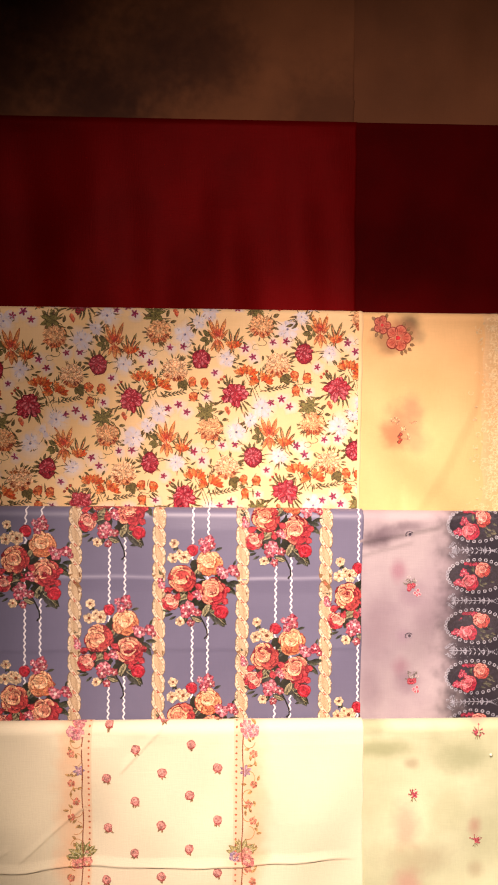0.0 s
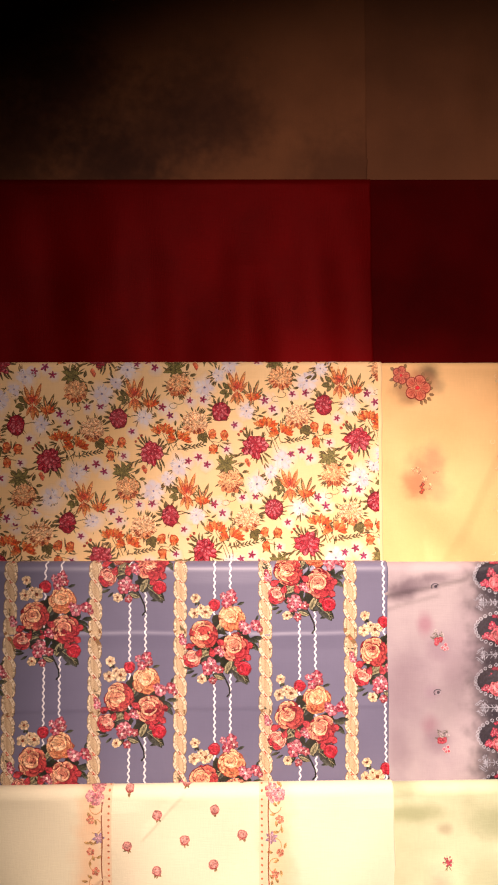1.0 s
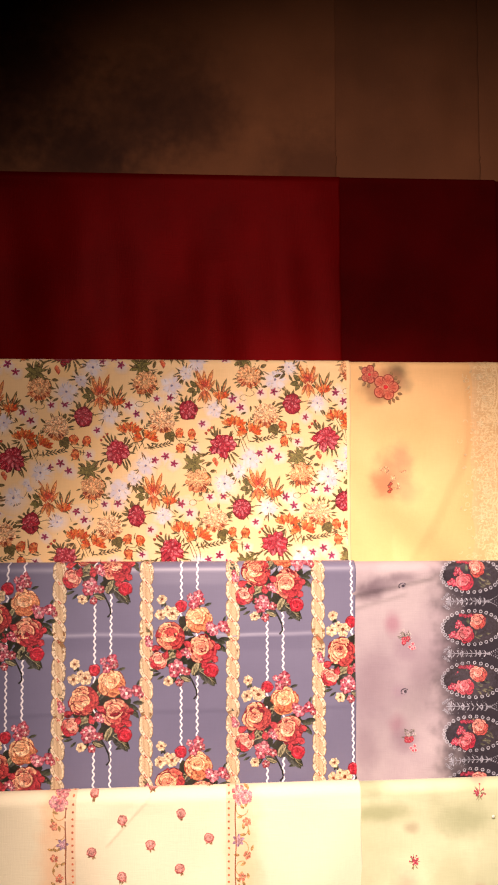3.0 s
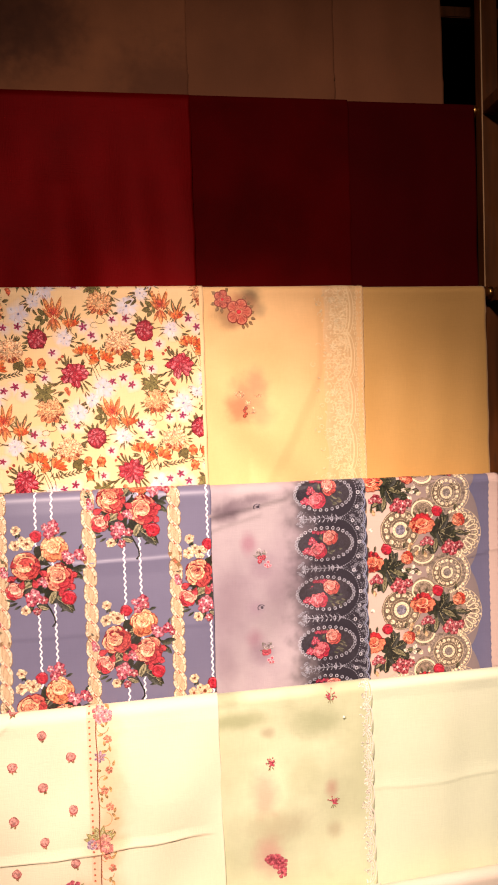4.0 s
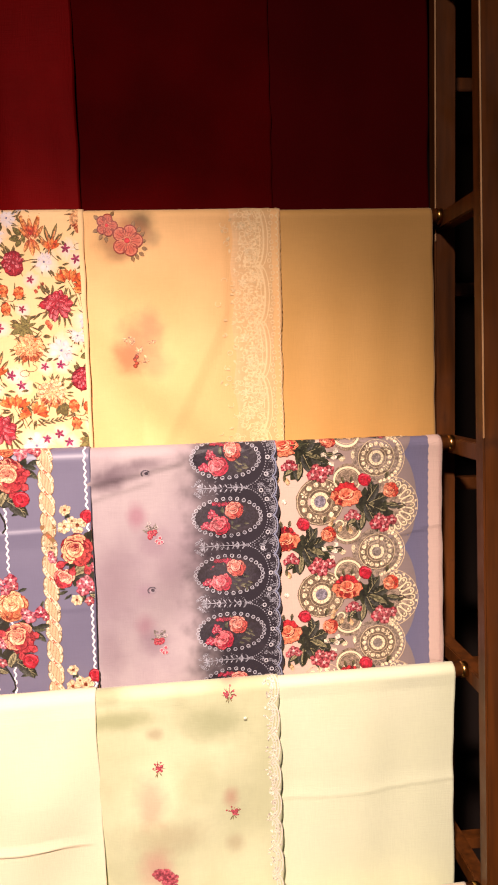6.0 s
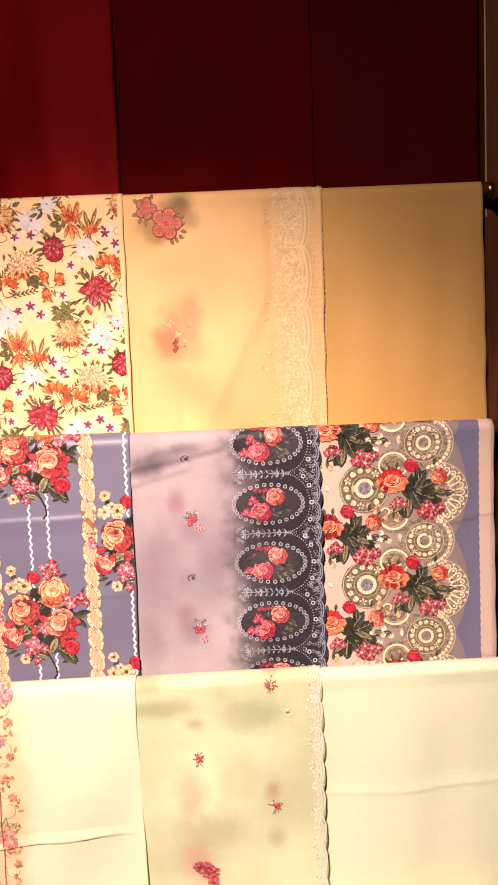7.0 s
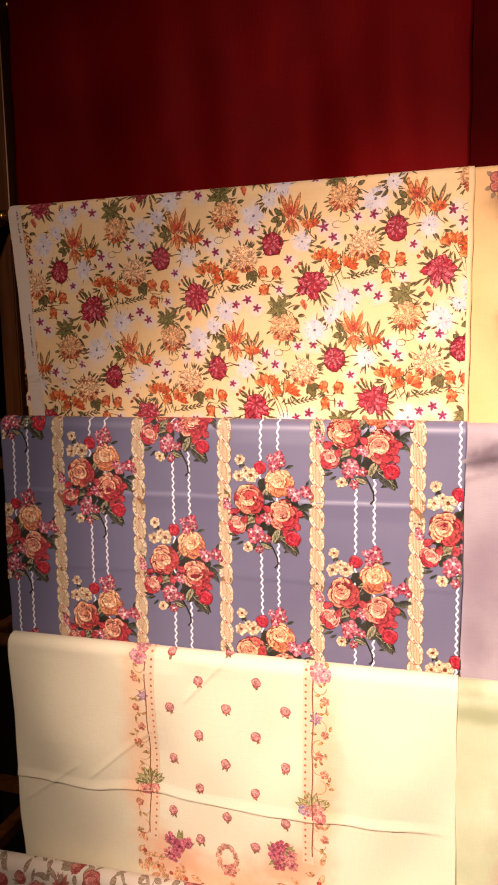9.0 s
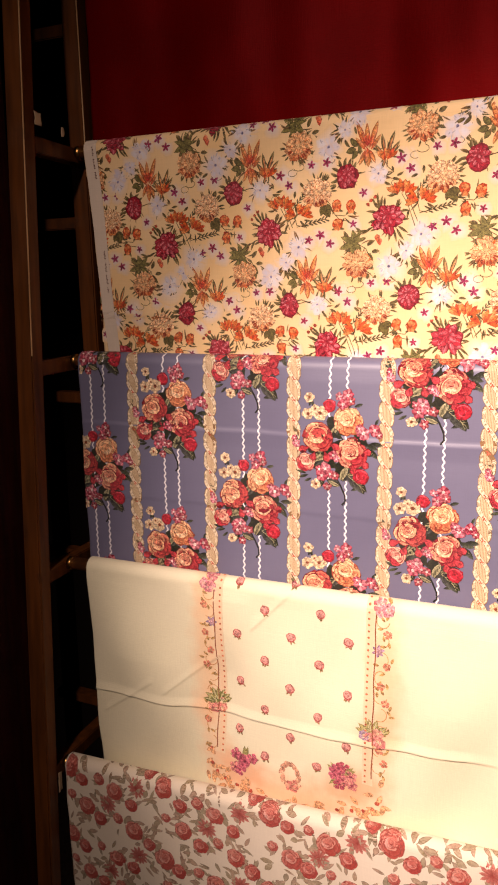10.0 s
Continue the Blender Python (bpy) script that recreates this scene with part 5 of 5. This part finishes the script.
    # close filigree in the corners and along the hem
    for q in range(700):
        x, zz = random.uniform(0.105, 0.2155), cz + random.uniform(-0.0352, 0.0352)
        bow = math.hypot((x - 0.174) / 0.0325, (zz - cz) / 0.0368)
        oval = math.hypot((x - cx) / 0.0475, (zz - cz) / 0.0275)
        if 0.124 < x < 0.174 and oval > 1.05 and q % 2:
            p.petal(x, zz, random.uniform(0, 360), 0.0022, 0.0008, mix(thread, navy, 0.55), mix(thread, navy, 0.35), 0, 3)
        if x > 0.174 and bow > 1.06:
            tone = mix(thread, navy, random.uniform(0.1, 0.5))
            if q % 3:
                p.arc(x, zz, random.uniform(0.0014, 0.0026), random.uniform(0.0010, 0.0020), random.uniform(0, 360), random.uniform(380, 600), 0.0006, tone, 0, 6)
            else:
                p.petal(x, zz, random.uniform(0, 360), 0.0036, 0.0012, tone, thread, 0, 3)
    for dx, dz in ((0.206, 0.0), (0.2035, 0.020), (0.2035, -0.020), (0.197, 0.031)):
        p.ring(dx, cz + dz, 0.0021, 0.0012, mix(thread, (1, 1, 1), 0.3), 3, 9)
    for q in range(3):
        p.arc(0.2105, cz - 0.0117 - 0.0235 * (q - 1), 0.0055, 0.0115, -88, 88, 0.0014, rgb("8a92ac"), 2, 9)
        p.arc(0.2085, cz - 0.0117 - 0.0235 * (q - 1), 0.0050, 0.0108, -88, 88, 0.0006, thread, 2, 9)
p.build("medallion_border", M_THREAD, "navy border stitched with rose medallions")
for x, z, turn in ((0.0655, 1.414, 0.0), (0.068, 1.281, -0.25)):
    p = Print(gauze, lift=0.0005, step=0.00005)
    c, d = math.cos(turn), math.sin(turn)

    def sprig_at(u, v):
        return x + (u * c - v * d) / 1000, z + (u * d + v * c) / 1000

    for q in range(16):
        leaf(p, *sprig_at(random.uniform(-8, 5), random.uniform(0, 12)), random.uniform(30, 210), 0.0055, 0.0018, rgb("5c544e"), rgb("a89e94"), 1, False)
    for q in range(9):
        p.arc(*sprig_at(random.uniform(-7, 6), random.uniform(2, 13)), 0.0022, 0.0016, random.uniform(0, 360), random.uniform(380, 520), 0.0005, random.choice((rgb("6a625c"), rgb("d8ccc4"))), 2, 6)
    for q in range(7):
        daisy(p, *sprig_at(random.uniform(-4, 4), random.uniform(-4, 4)), 0.0030, rgb("c82c48"), rgb("e88c90"), 3, 5, rgb("901830"))
    for u, v in ((5, -9), (9, -5), (11, -10), (8, -11)):
        p.blob(*sprig_at(u, v), 0.0022, rgb("d85a6c"), rgb("b02c44"), 5, 8)
        p.ring(*sprig_at(u, v), 0.0021, 0.0006, rgb("ecb8b8"), 6, 9)
    p.build("embroidered_sprig", M_THREAD, "small pink stitched flower sprig")
for x, z in ((0.062, 1.487), (0.0635, 1.346)):
    p = Print(gauze, lift=0.0005, step=0.00005)
    p.blob(x, z, 0.0022, rgb("4c4450"), rgb("5c5460"), 1, 8)
    p.ring(x, z, 0.0030, 0.0010, rgb("a89ca6"), 2, 9)
    p.arc(x - 0.001, z, 0.005, 0.004, 30, 230, 0.0013, rgb("4c4450"), 2, 8)
    p.build("stitched_ring", M_THREAD, "small grey stitched ring")

# ---- row of the cream and mint suit ----
M_CREAM = cloth("cream_lawn", rgb("e9e2c2"), 0.8, 0.1, tint=rgb("e6dfb8"), vary=0.3, blots=[
    (-0.390, 1.22, 0.02, 2.0, rgb("efb98a"), 0.5), (-0.390, 1.045, 0.03, 1.4, rgb("ecb58a"), 0.5), (-0.160, 1.065, 0.03, 1.4, rgb("ecb58a"), 0.5), (-0.375, 0.985, 0.035, 1.0, rgb("eab084"), 0.5),
    (-0.175, 0.99, 0.04, 1.0, rgb("eab084"), 0.5), (-0.27, 0.950, 0.12, 0.3, rgb("ecb48a"), 0.75), (-0.345, 0.972, 0.05, 0.6, rgb("e8a87c"), 0.6), (-0.195, 0.985, 0.05, 0.6, rgb("e8a87c"), 0.6), (-0.392, 1.13, 0.026, 5.2, rgb("eeb988"), 0.6), (-0.152, 1.13, 0.026, 5.2, rgb("eeb988"), 0.6), (-0.165, 1.17, 0.02, 2.0, rgb("efb98a"), 0.4)])
shirt = Drape(4, -0.577, -0.006, 0.0034, seed=21, swing=1.0, lean=(0.010, 0.002),
              creases=[(-0.60, 1.040, -0.012, 1.056, 0.0030, 0.0032), (-0.46, 1.055, -0.37, 1.13, 0.0012, 0.003), (-0.56, 1.005, -0.47, 1.075, 0.0010, 0.003), (-0.33, 1.17, -0.27, 1.235, 0.0012, 0.004)],
              waves=[(0.0040, 17, 15, 2.0), (0.0028, 31, -24, 0.5), (0.0016, 52, 26, 1.1)])
shirt.mesh("printed_fabric", M_CREAM, "cream lawn length with strawberry dots and orange floral stripes", "fabric", group="fabrics on the rack", fine=0.0016)
p = Print(shirt, lift=0.0005, bounds=(-0.575, -0.008, 0.93, 1.256))
apricot, brown = rgb("efb280"), rgb("8a4a2c")


def berry(p, x, z):
    p.blob(x, z, 0.0062, rgb("e0a094"), rgb("bc6a60"), 3, 9, 0.14, 1.05)
    p.arc(x - 0.001, z + 0.001, 0.003, 0.003, 20, 200, 0.0008, rgb("f0b0a0"), 4, 6)
    p.arc(x, z - 0.001, 0.0045, 0.004, 200, 330, 0.0009, rgb("94322f"), 4, 6)
    for a in (-95, -60, -130):
        leaf(p, x + random.uniform(-0.001, 0.003), z - 0.003, a + random.uniform(-12, 12), 0.0066, 0.0026, rgb("7a5030"), rgb("a88a58"), 2, False)


for i in range(-1, 6):
    for j in range(-1, 9):
        x = -0.345 + 0.0365 * i
        z = 1.242 - 0.0685 * j - (0.0342 if i % 2 else 0) + 0.09 * (x + 0.27)
        if -0.362 < x < -0.185 and z > 0.985:
            berry(p, x + random.uniform(-0.001, 0.001), z)


def border(p, x, side, top, bottom, slant):
    """An upright stripe of dots, a brown rule and climbing flowers."""
    n = int((top - bottom) / 0.004)
    w = side * 0.009
    a, b = sorted((x - w * 0.15, x + w * 1.35))
    p.sheet(lambda z: (a, b), top, top - 0.004 * n, n, 5, lambda f: mix(apricot, rgb("e9e2c2"), 0.45 + 0.4 * abs(f - 0.5)), 0)
    for i in range(1, n, 2):
        p.blob(x + w * 0.95, top - 0.004 * i, 0.0016, rgb("c4623f"), rgb("d88a60"), 8, 6)
    p.line([(x + 0.0006 * math.sin(i * 0.6), top - 0.006 * i) for i in range(int((top - bottom) / 0.006))], 0.0014, brown, 8)
    for i in range(int((top - bottom) / 0.024)):
        z = top - 0.012 - 0.024 * i
        p.arc(x - w * 0.9, z, 0.008, 0.009, 60 + 90 * i, 260 + 90 * i, 0.0008, rgb("c99058"), 1, 8)
        for q in range(3):
            leaf(p, x - w * random.uniform(0.4, 2.2), z + random.uniform(-0.01, 0.01), random.uniform(0, 360), 0.008, 0.0035, rgb("9a7a40"), rgb("e0b070"), 1, False)
    for i, dz in enumerate((0.022, 0.052, 0.075, 0.092, 0.118, 0.140, 0.205, 0.222)):
        z, xx = top - dz, x - w * (0.9 + 0.7 * (i % 2))
        if i == 0:
            for q in range(6):
                daisy(p, xx + random.uniform(-0.009, 0.009), z + random.uniform(-0.009, 0.009), 0.0068, random.choice((rgb("cc6478"), rgb("dc8a94"), rgb("c8505c"))), rgb("f0c0b0"), 4, 5)
        elif i == 2:
            star(p, xx + w * 0.5, z, 0.0082, rgb("84709c"), rgb("e4b0a4"), 4, 6, True)
        else:
            daisy(p, xx, z, 0.0055, rgb("d8745c"), rgb("f0c090"), 4, 5)
    z = bottom + 0.072
    for a in (110, 140, 165, 20, 45, 70, 95):
        leaf(p, x, z, a, 0.022, 0.008, rgb("7c7a44"), rgb("b8aa6a"), 3)
    for q in range(5):
        daisy(p, x + random.uniform(-0.012, 0.012), z + random.uniform(-0.012, 0.006), 0.0075, random.choice((rgb("d0646a"), rgb("e08a7a"), rgb("8c78a4"))), rgb("f0c8a0"), 6, 6)


border(p, -0.378, 1, 1.252, 0.985, 0)
border(p, -0.166, -1, 1.252, 0.995, 0)
for i in range(60):
    t = math.pi * i / 59
    x, z = -0.272 - 0.115 * math.cos(t), 0.99 - 0.05 * math.sin(t) ** 0.6
    leaf(p, x + random.uniform(-0.01, 0.01), z + random.uniform(-0.012, 0.01), random.uniform(0, 360), 0.014, 0.006, rgb("d8905c"), rgb("f0c090"), 2, False)
    if i % 4 == 0:
        p.blob(x, z, 0.003, rgb("c45a44"), rgb("b04838"), 3, 6, 0.2)
for x, z in ((-0.337, 0.985), (-0.205, 1.0)):
    for q in range(9):
        daisy(p, x + random.uniform(-0.014, 0.014), z + random.uniform(-0.014, 0.014), 0.0085, random.choice((rgb("cc5a68"), rgb("d87080"), rgb("e49488"))), rgb("b04a60"), 5, 5)
    for q in range(6):
        leaf(p, x, z, random.uniform(0, 360), 0.022, 0.006, rgb("8a8a50"), rgb("b0a468"), 3, False)
for q in range(10):
    leaf(p, -0.272 + 0.010 * math.cos(q * 0.63), 0.982 + 0.015 * math.sin(q * 0.63), 57.3 * q * 0.63 + 90, 0.013, 0.006, rgb("cc8468"), rgb("e8b494"), 3, False)
for q in range(5):
    daisy(p, -0.272 + random.uniform(-0.006, 0.006), 0.968 + random.uniform(-0.006, 0.004), 0.006, rgb("cc6a62"), rgb("e8b090"), 4, 5)
p.build("strawberry_print", M_DYE, "strawberry dots between apricot floral stripes")

mint = rgb("dde5c4")
M_MINT = cloth("mint_cotton", mint, 0.7, 0.2, tint=rgb("ced8b0"), vary=0.3)
bottoms = Drape(4, 0.185, 0.4215, 0.0, sink=0.0065, seed=24, swing=1.4, lean=(0, -0.002), creases=[(0.20, 1.088, 0.31, 1.086, 0.0007, 0.0030), (0.30, 1.086, 0.43, 1.098, 0.0009, 0.0030)], waves=[(0.0016, 46, 3, 1.0)])
bottoms.mesh("plain_fabric", M_MINT, "plain pale mint green length with a pressed crease", "fabric", group="fabrics on the rack", fine=0.0024)
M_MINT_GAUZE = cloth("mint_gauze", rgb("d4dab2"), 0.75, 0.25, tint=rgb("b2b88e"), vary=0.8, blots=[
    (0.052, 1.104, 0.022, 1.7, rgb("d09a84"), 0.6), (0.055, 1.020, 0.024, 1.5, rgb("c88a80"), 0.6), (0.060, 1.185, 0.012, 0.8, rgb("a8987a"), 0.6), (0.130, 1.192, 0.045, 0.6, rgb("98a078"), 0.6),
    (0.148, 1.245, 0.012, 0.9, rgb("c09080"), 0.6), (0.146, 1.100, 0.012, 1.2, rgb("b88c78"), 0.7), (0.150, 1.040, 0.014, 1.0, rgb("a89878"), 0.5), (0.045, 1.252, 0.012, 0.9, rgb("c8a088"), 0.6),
    # the two flat olive blots at the upper left are fold shade put into the dye
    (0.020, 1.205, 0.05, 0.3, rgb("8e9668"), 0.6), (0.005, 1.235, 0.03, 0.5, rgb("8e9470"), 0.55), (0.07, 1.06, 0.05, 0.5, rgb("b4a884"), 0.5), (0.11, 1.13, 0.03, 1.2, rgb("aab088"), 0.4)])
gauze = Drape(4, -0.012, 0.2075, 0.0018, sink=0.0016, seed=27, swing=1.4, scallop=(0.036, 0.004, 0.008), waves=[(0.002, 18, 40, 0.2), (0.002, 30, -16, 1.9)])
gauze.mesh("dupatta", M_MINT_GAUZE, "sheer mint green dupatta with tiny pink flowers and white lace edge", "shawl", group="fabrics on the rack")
p = Print(gauze, lift=0.0005, step=0.00005)


def tiny(p, x, z, r=0.0042):
    """A tiny sprig of loose radiating stitches round a knot of pink."""
    for q in range(16):
        a = random.uniform(-35, 215)
        b = radians(a)
        n = random.uniform(0.0045, 0.0088)
        p.line([(x + math.cos(b) * 0.002, z + math.sin(b) * 0.002), (x + math.cos(b + 0.1) * n * 0.6, z + math.sin(b + 0.1) * n * 0.6), (x + math.cos(b) * n, z + math.sin(b) * n)], 0.0009, random.choice((rgb("a83444"), rgb("7a4a34"), rgb("c8586a"), rgb("6a5a34"))), 3, True)
        if q % 3 == 0:
            p.blob(x + math.cos(b) * n, z + math.sin(b) * n, 0.0011, rgb("c84258"), rgb("a02c40"), 4, 6, 0.3)
    for q in range(9):
        p.blob(x + random.uniform(-0.0045, 0.0045), z + random.uniform(-0.0045, 0.0035), r * 0.36, rgb("d4606c"), rgb("a83448"), 5 + q, 7, 0.3)
    for a in (-60, -95, -120):
        p.petal(x, z - 0.003, a + random.uniform(-10, 10), 0.008, 0.0012, rgb("7a6a40"), rgb("a89868"), 2, 3)


for x, z in ((0.062, 1.144), (0.148, 1.228), (0.148, 1.080)):
    p = Print(gauze, lift=0.0005, step=0.00005)
    tiny(p, x, z)
    p.build("embroidered_sprig", M_THREAD, "tiny coral stitched flower sprig")
p = Print(gauze, lift=0.0005, step=0.00005)
for q in range(12):
    daisy(p, 0.066 + random.uniform(-0.013, 0.013), 1.003 + random.uniform(-0.015, 0.013), 0.0075, rgb("d2606c"), rgb("a83c50"), 4, 5)
p.build("embroidered_sprig", M_THREAD, "large rose pink stitched flower")
p = Print(gauze, lift=0.0005, step=0.00005)
# the olive disc is the bead's shade, painted flat under its pale top
p.blob(0.1665, 1.1965, 0.0028, rgb("8c9068"), rgb("a8ac84"), 3, 10, 0.05)
p.blob(0.166, 1.1975, 0.0018, rgb("f4f4e8"), rgb("d0d4b8"), 4, 7)
p.build("bead", M_THREAD, "single pale bead with its shade painted round it")
p = Print(gauze, lift=0.0006, step=0.00006, bounds=(0.17, 0.2070, 0.95, 1.256))
lace = rgb("efe4d0")
for i in range(9):
    z = 1.254 - 0.036 * i
    for d, w in ((0, 0.0016), (-0.0035, 0.0014), (-0.007, 0.0011)):
        p.arc(0.1985 + d, z - 0.0235, 0.0075, 0.0172, -86, 86, w, lace, 2, 10)
    for q in range(20):
        x, zz = 0.1965 + random.uniform(-0.006, 0.006), z - random.uniform(0, 0.036)
        p.petal(x, zz, random.uniform(0, 360), 0.0052, 0.0026, mix(lace, mint, 0.2), lace, 1 + q % 3, 4, edge=mix(lace, mint, 0.35))
    for q in range(5):
        p.ring(0.198 + 0.002 * math.sin(q), z - 0.0072 * q, 0.002, 0.0011, lace, 4, 8)
p.build("lace", M_THREAD, "white scalloped lace edging")

# ---- lowest row seen ----
M_IVORY = cloth("ivory_cotton", rgb("e9dcc6"), 0.85, 0.1, tint=rgb("d8c8ae"), vary=0.3)
shirt = Drape(5, -0.606, -0.004, 0.0034, seed=31, swing=1.2, lean=(0.004, 0))
shirt.mesh("printed_fabric", M_IVORY, "ivory cotton length printed with faded red roses", "fabric", group="fabrics on the rack")
p = Print(shirt, bounds=(-0.604, -0.006, 0.70, 1.05))
p.ink = 0.35
for i in range(-1, 9):
    for j in range(-1, 6):
        x, z = -0.60 + 0.078 * i + 0.03 * (j % 2), 0.955 - 0.054 * j + 0.045 * (0.078 * i - 0.6) - 0.02 * (i % 2)
        for q in range(30):
            leaf(p, x + random.uniform(-0.042, 0.036), z + random.uniform(-0.026, 0.026), random.uniform(0, 360), random.uniform(0.01, 0.019), random.uniform(0.003, 0.0075), random.choice((rgb("7a6a50"), rgb("8a6a50"), rgb("94805c"))), random.choice((rgb("b4a488"), rgb("c4a890"))), 1, False)
        rose(p, x, z, jig(0.0150), rgb("a03c34"), rgb("bc564a"), rgb("dc9a88"), 4, outline=rgb("98483e"))
        rose(p, x + jig(0.024), z - jig(0.013, 0.4), jig(0.0115), rgb("983a34"), rgb("b84a40"), rgb("d88a7a"), 4, outline=rgb("90403a"))
        rose(p, x - 0.026, z + jig(0.012), jig(0.0085), rgb("a04a42"), rgb("c06054"), rgb("e0a08c"), 3)
        if (i + j) % 2:
            for a in range(0, 360, 30):
                p.petal(x + 0.036, z + 0.014, a, jig(0.015), 0.005, rgb("a04038"), rgb("cc8070"), 2, 4)
p.build("rose_print", M_DYE, "faded red roses and grey-green leaves")
plain = Drape(5, 0.18, 0.4225, 0.0, sink=0.0065, seed=33, swing=1.3)
plain.mesh("plain_fabric", M_IVORY, "plain ivory cotton length on the lowest visible rod", "fabric", group="fabrics on the rack")
gauze = Drape(5, -0.010, 0.205, 0.0018, sink=0.003, seed=35, swing=1.5, scallop=(0.03, 0.003, 0.0))
gauze.mesh("dupatta", cloth("ivory_gauze", rgb("eee0cc"), 0.75, 0.25, tint=rgb("dccab0"), vary=0.4), "sheer ivory dupatta with small coral flowers", "shawl", group="fabrics on the rack")
for x, z in ((0.190, 0.958), (0.105, 0.925), (0.19, 0.87)):
    p = Print(gauze, lift=0.0005, step=0.00005)
    tiny(p, x, z)
    p.build("embroidered_sprig", M_THREAD, "tiny coral stitched flower sprigs")

# ---- rows above: deep red, then a dim brown print ----
wine = rgb("680002")
M_WINE = cloth("wine_red_satin", wine, 0.52, -1.0, tint=rgb("4a0001"), vary=0.5)
M_WINE.node_tree.nodes["Principled BSDF"].inputs["Metallic"].default_value = 0.2
shirt = Drape(1, -0.606, -0.006, 0.0024, sink=0.003, seed=41, swing=1.6, waves=[(0.0045, 21, 1.0, 2.6), (0.0012, 47, -2, 2.0)])
shirt.mesh("plain_fabric", M_WINE, "plain deep wine red cotton length", "fabric", group="fabrics on the rack")
plain = Drape(1, 0.20, 0.433, 0.0, sink=0.0045, seed=43, swing=1.4)
plain.mesh("plain_fabric", cloth("dark_wine_cotton", rgb("460306"), 0.85, -1.0, tint=rgb("2c0203"), vary=0.3), "plain dark wine red length", "fabric", group="fabrics on the rack")
gauze = Drape(1, -0.012, 0.231, 0.0018, seed=45, swing=1.6, sink=0.003, waves=[(0.0016, 60, -12, 0.5)])
gauze.mesh("dupatta", cloth("wine_gauze", rgb("500204"), 0.85, -1.0, tint=rgb("2e0102"), vary=0.5), "sheer dark wine red dupatta", "shawl", group="fabrics on the rack")

rng = random.Random(7)
smudges = [(rng.uniform(-0.6, -0.02), rng.uniform(2.1, 2.34), rng.uniform(0.06, 0.11), rng.uniform(0.7, 1.3), rgb("42241a"), rng.uniform(0.45, 0.8)) for _ in range(10)]
M_TAUPE = cloth("taupe_print", rgb("98603c"), 0.85, 0.0, tint=rgb("74462c"), vary=0.4, blots=smudges)
shirt = Drape(0, -0.604, -0.004, 0.0034, seed=51, swing=1.4)
shirt.mesh("printed_fabric", M_TAUPE, "taupe length with large dim brown smudged print", "fabric", group="fabrics on the rack")
plain = Drape(0, 0.20, 0.4035, 0.0, sink=0.002, seed=53, swing=1.2)
plain.mesh("plain_fabric", cloth("taupe_plain", rgb("8c5838"), 0.85, 0.0, tint=rgb("6c442c"), vary=0.3), "plain taupe brown length", "fabric", group="fabrics on the rack")
gauze = Drape(0, -0.010, 0.225, 0.0018, seed=55, swing=1.5)
gauze.mesh("dupatta", cloth("taupe_gauze", rgb("8a5636"), 0.85, 0.0, tint=rgb("6c4229"), vary=0.5), "sheer taupe brown dupatta", "shawl", group="fabrics on the rack")
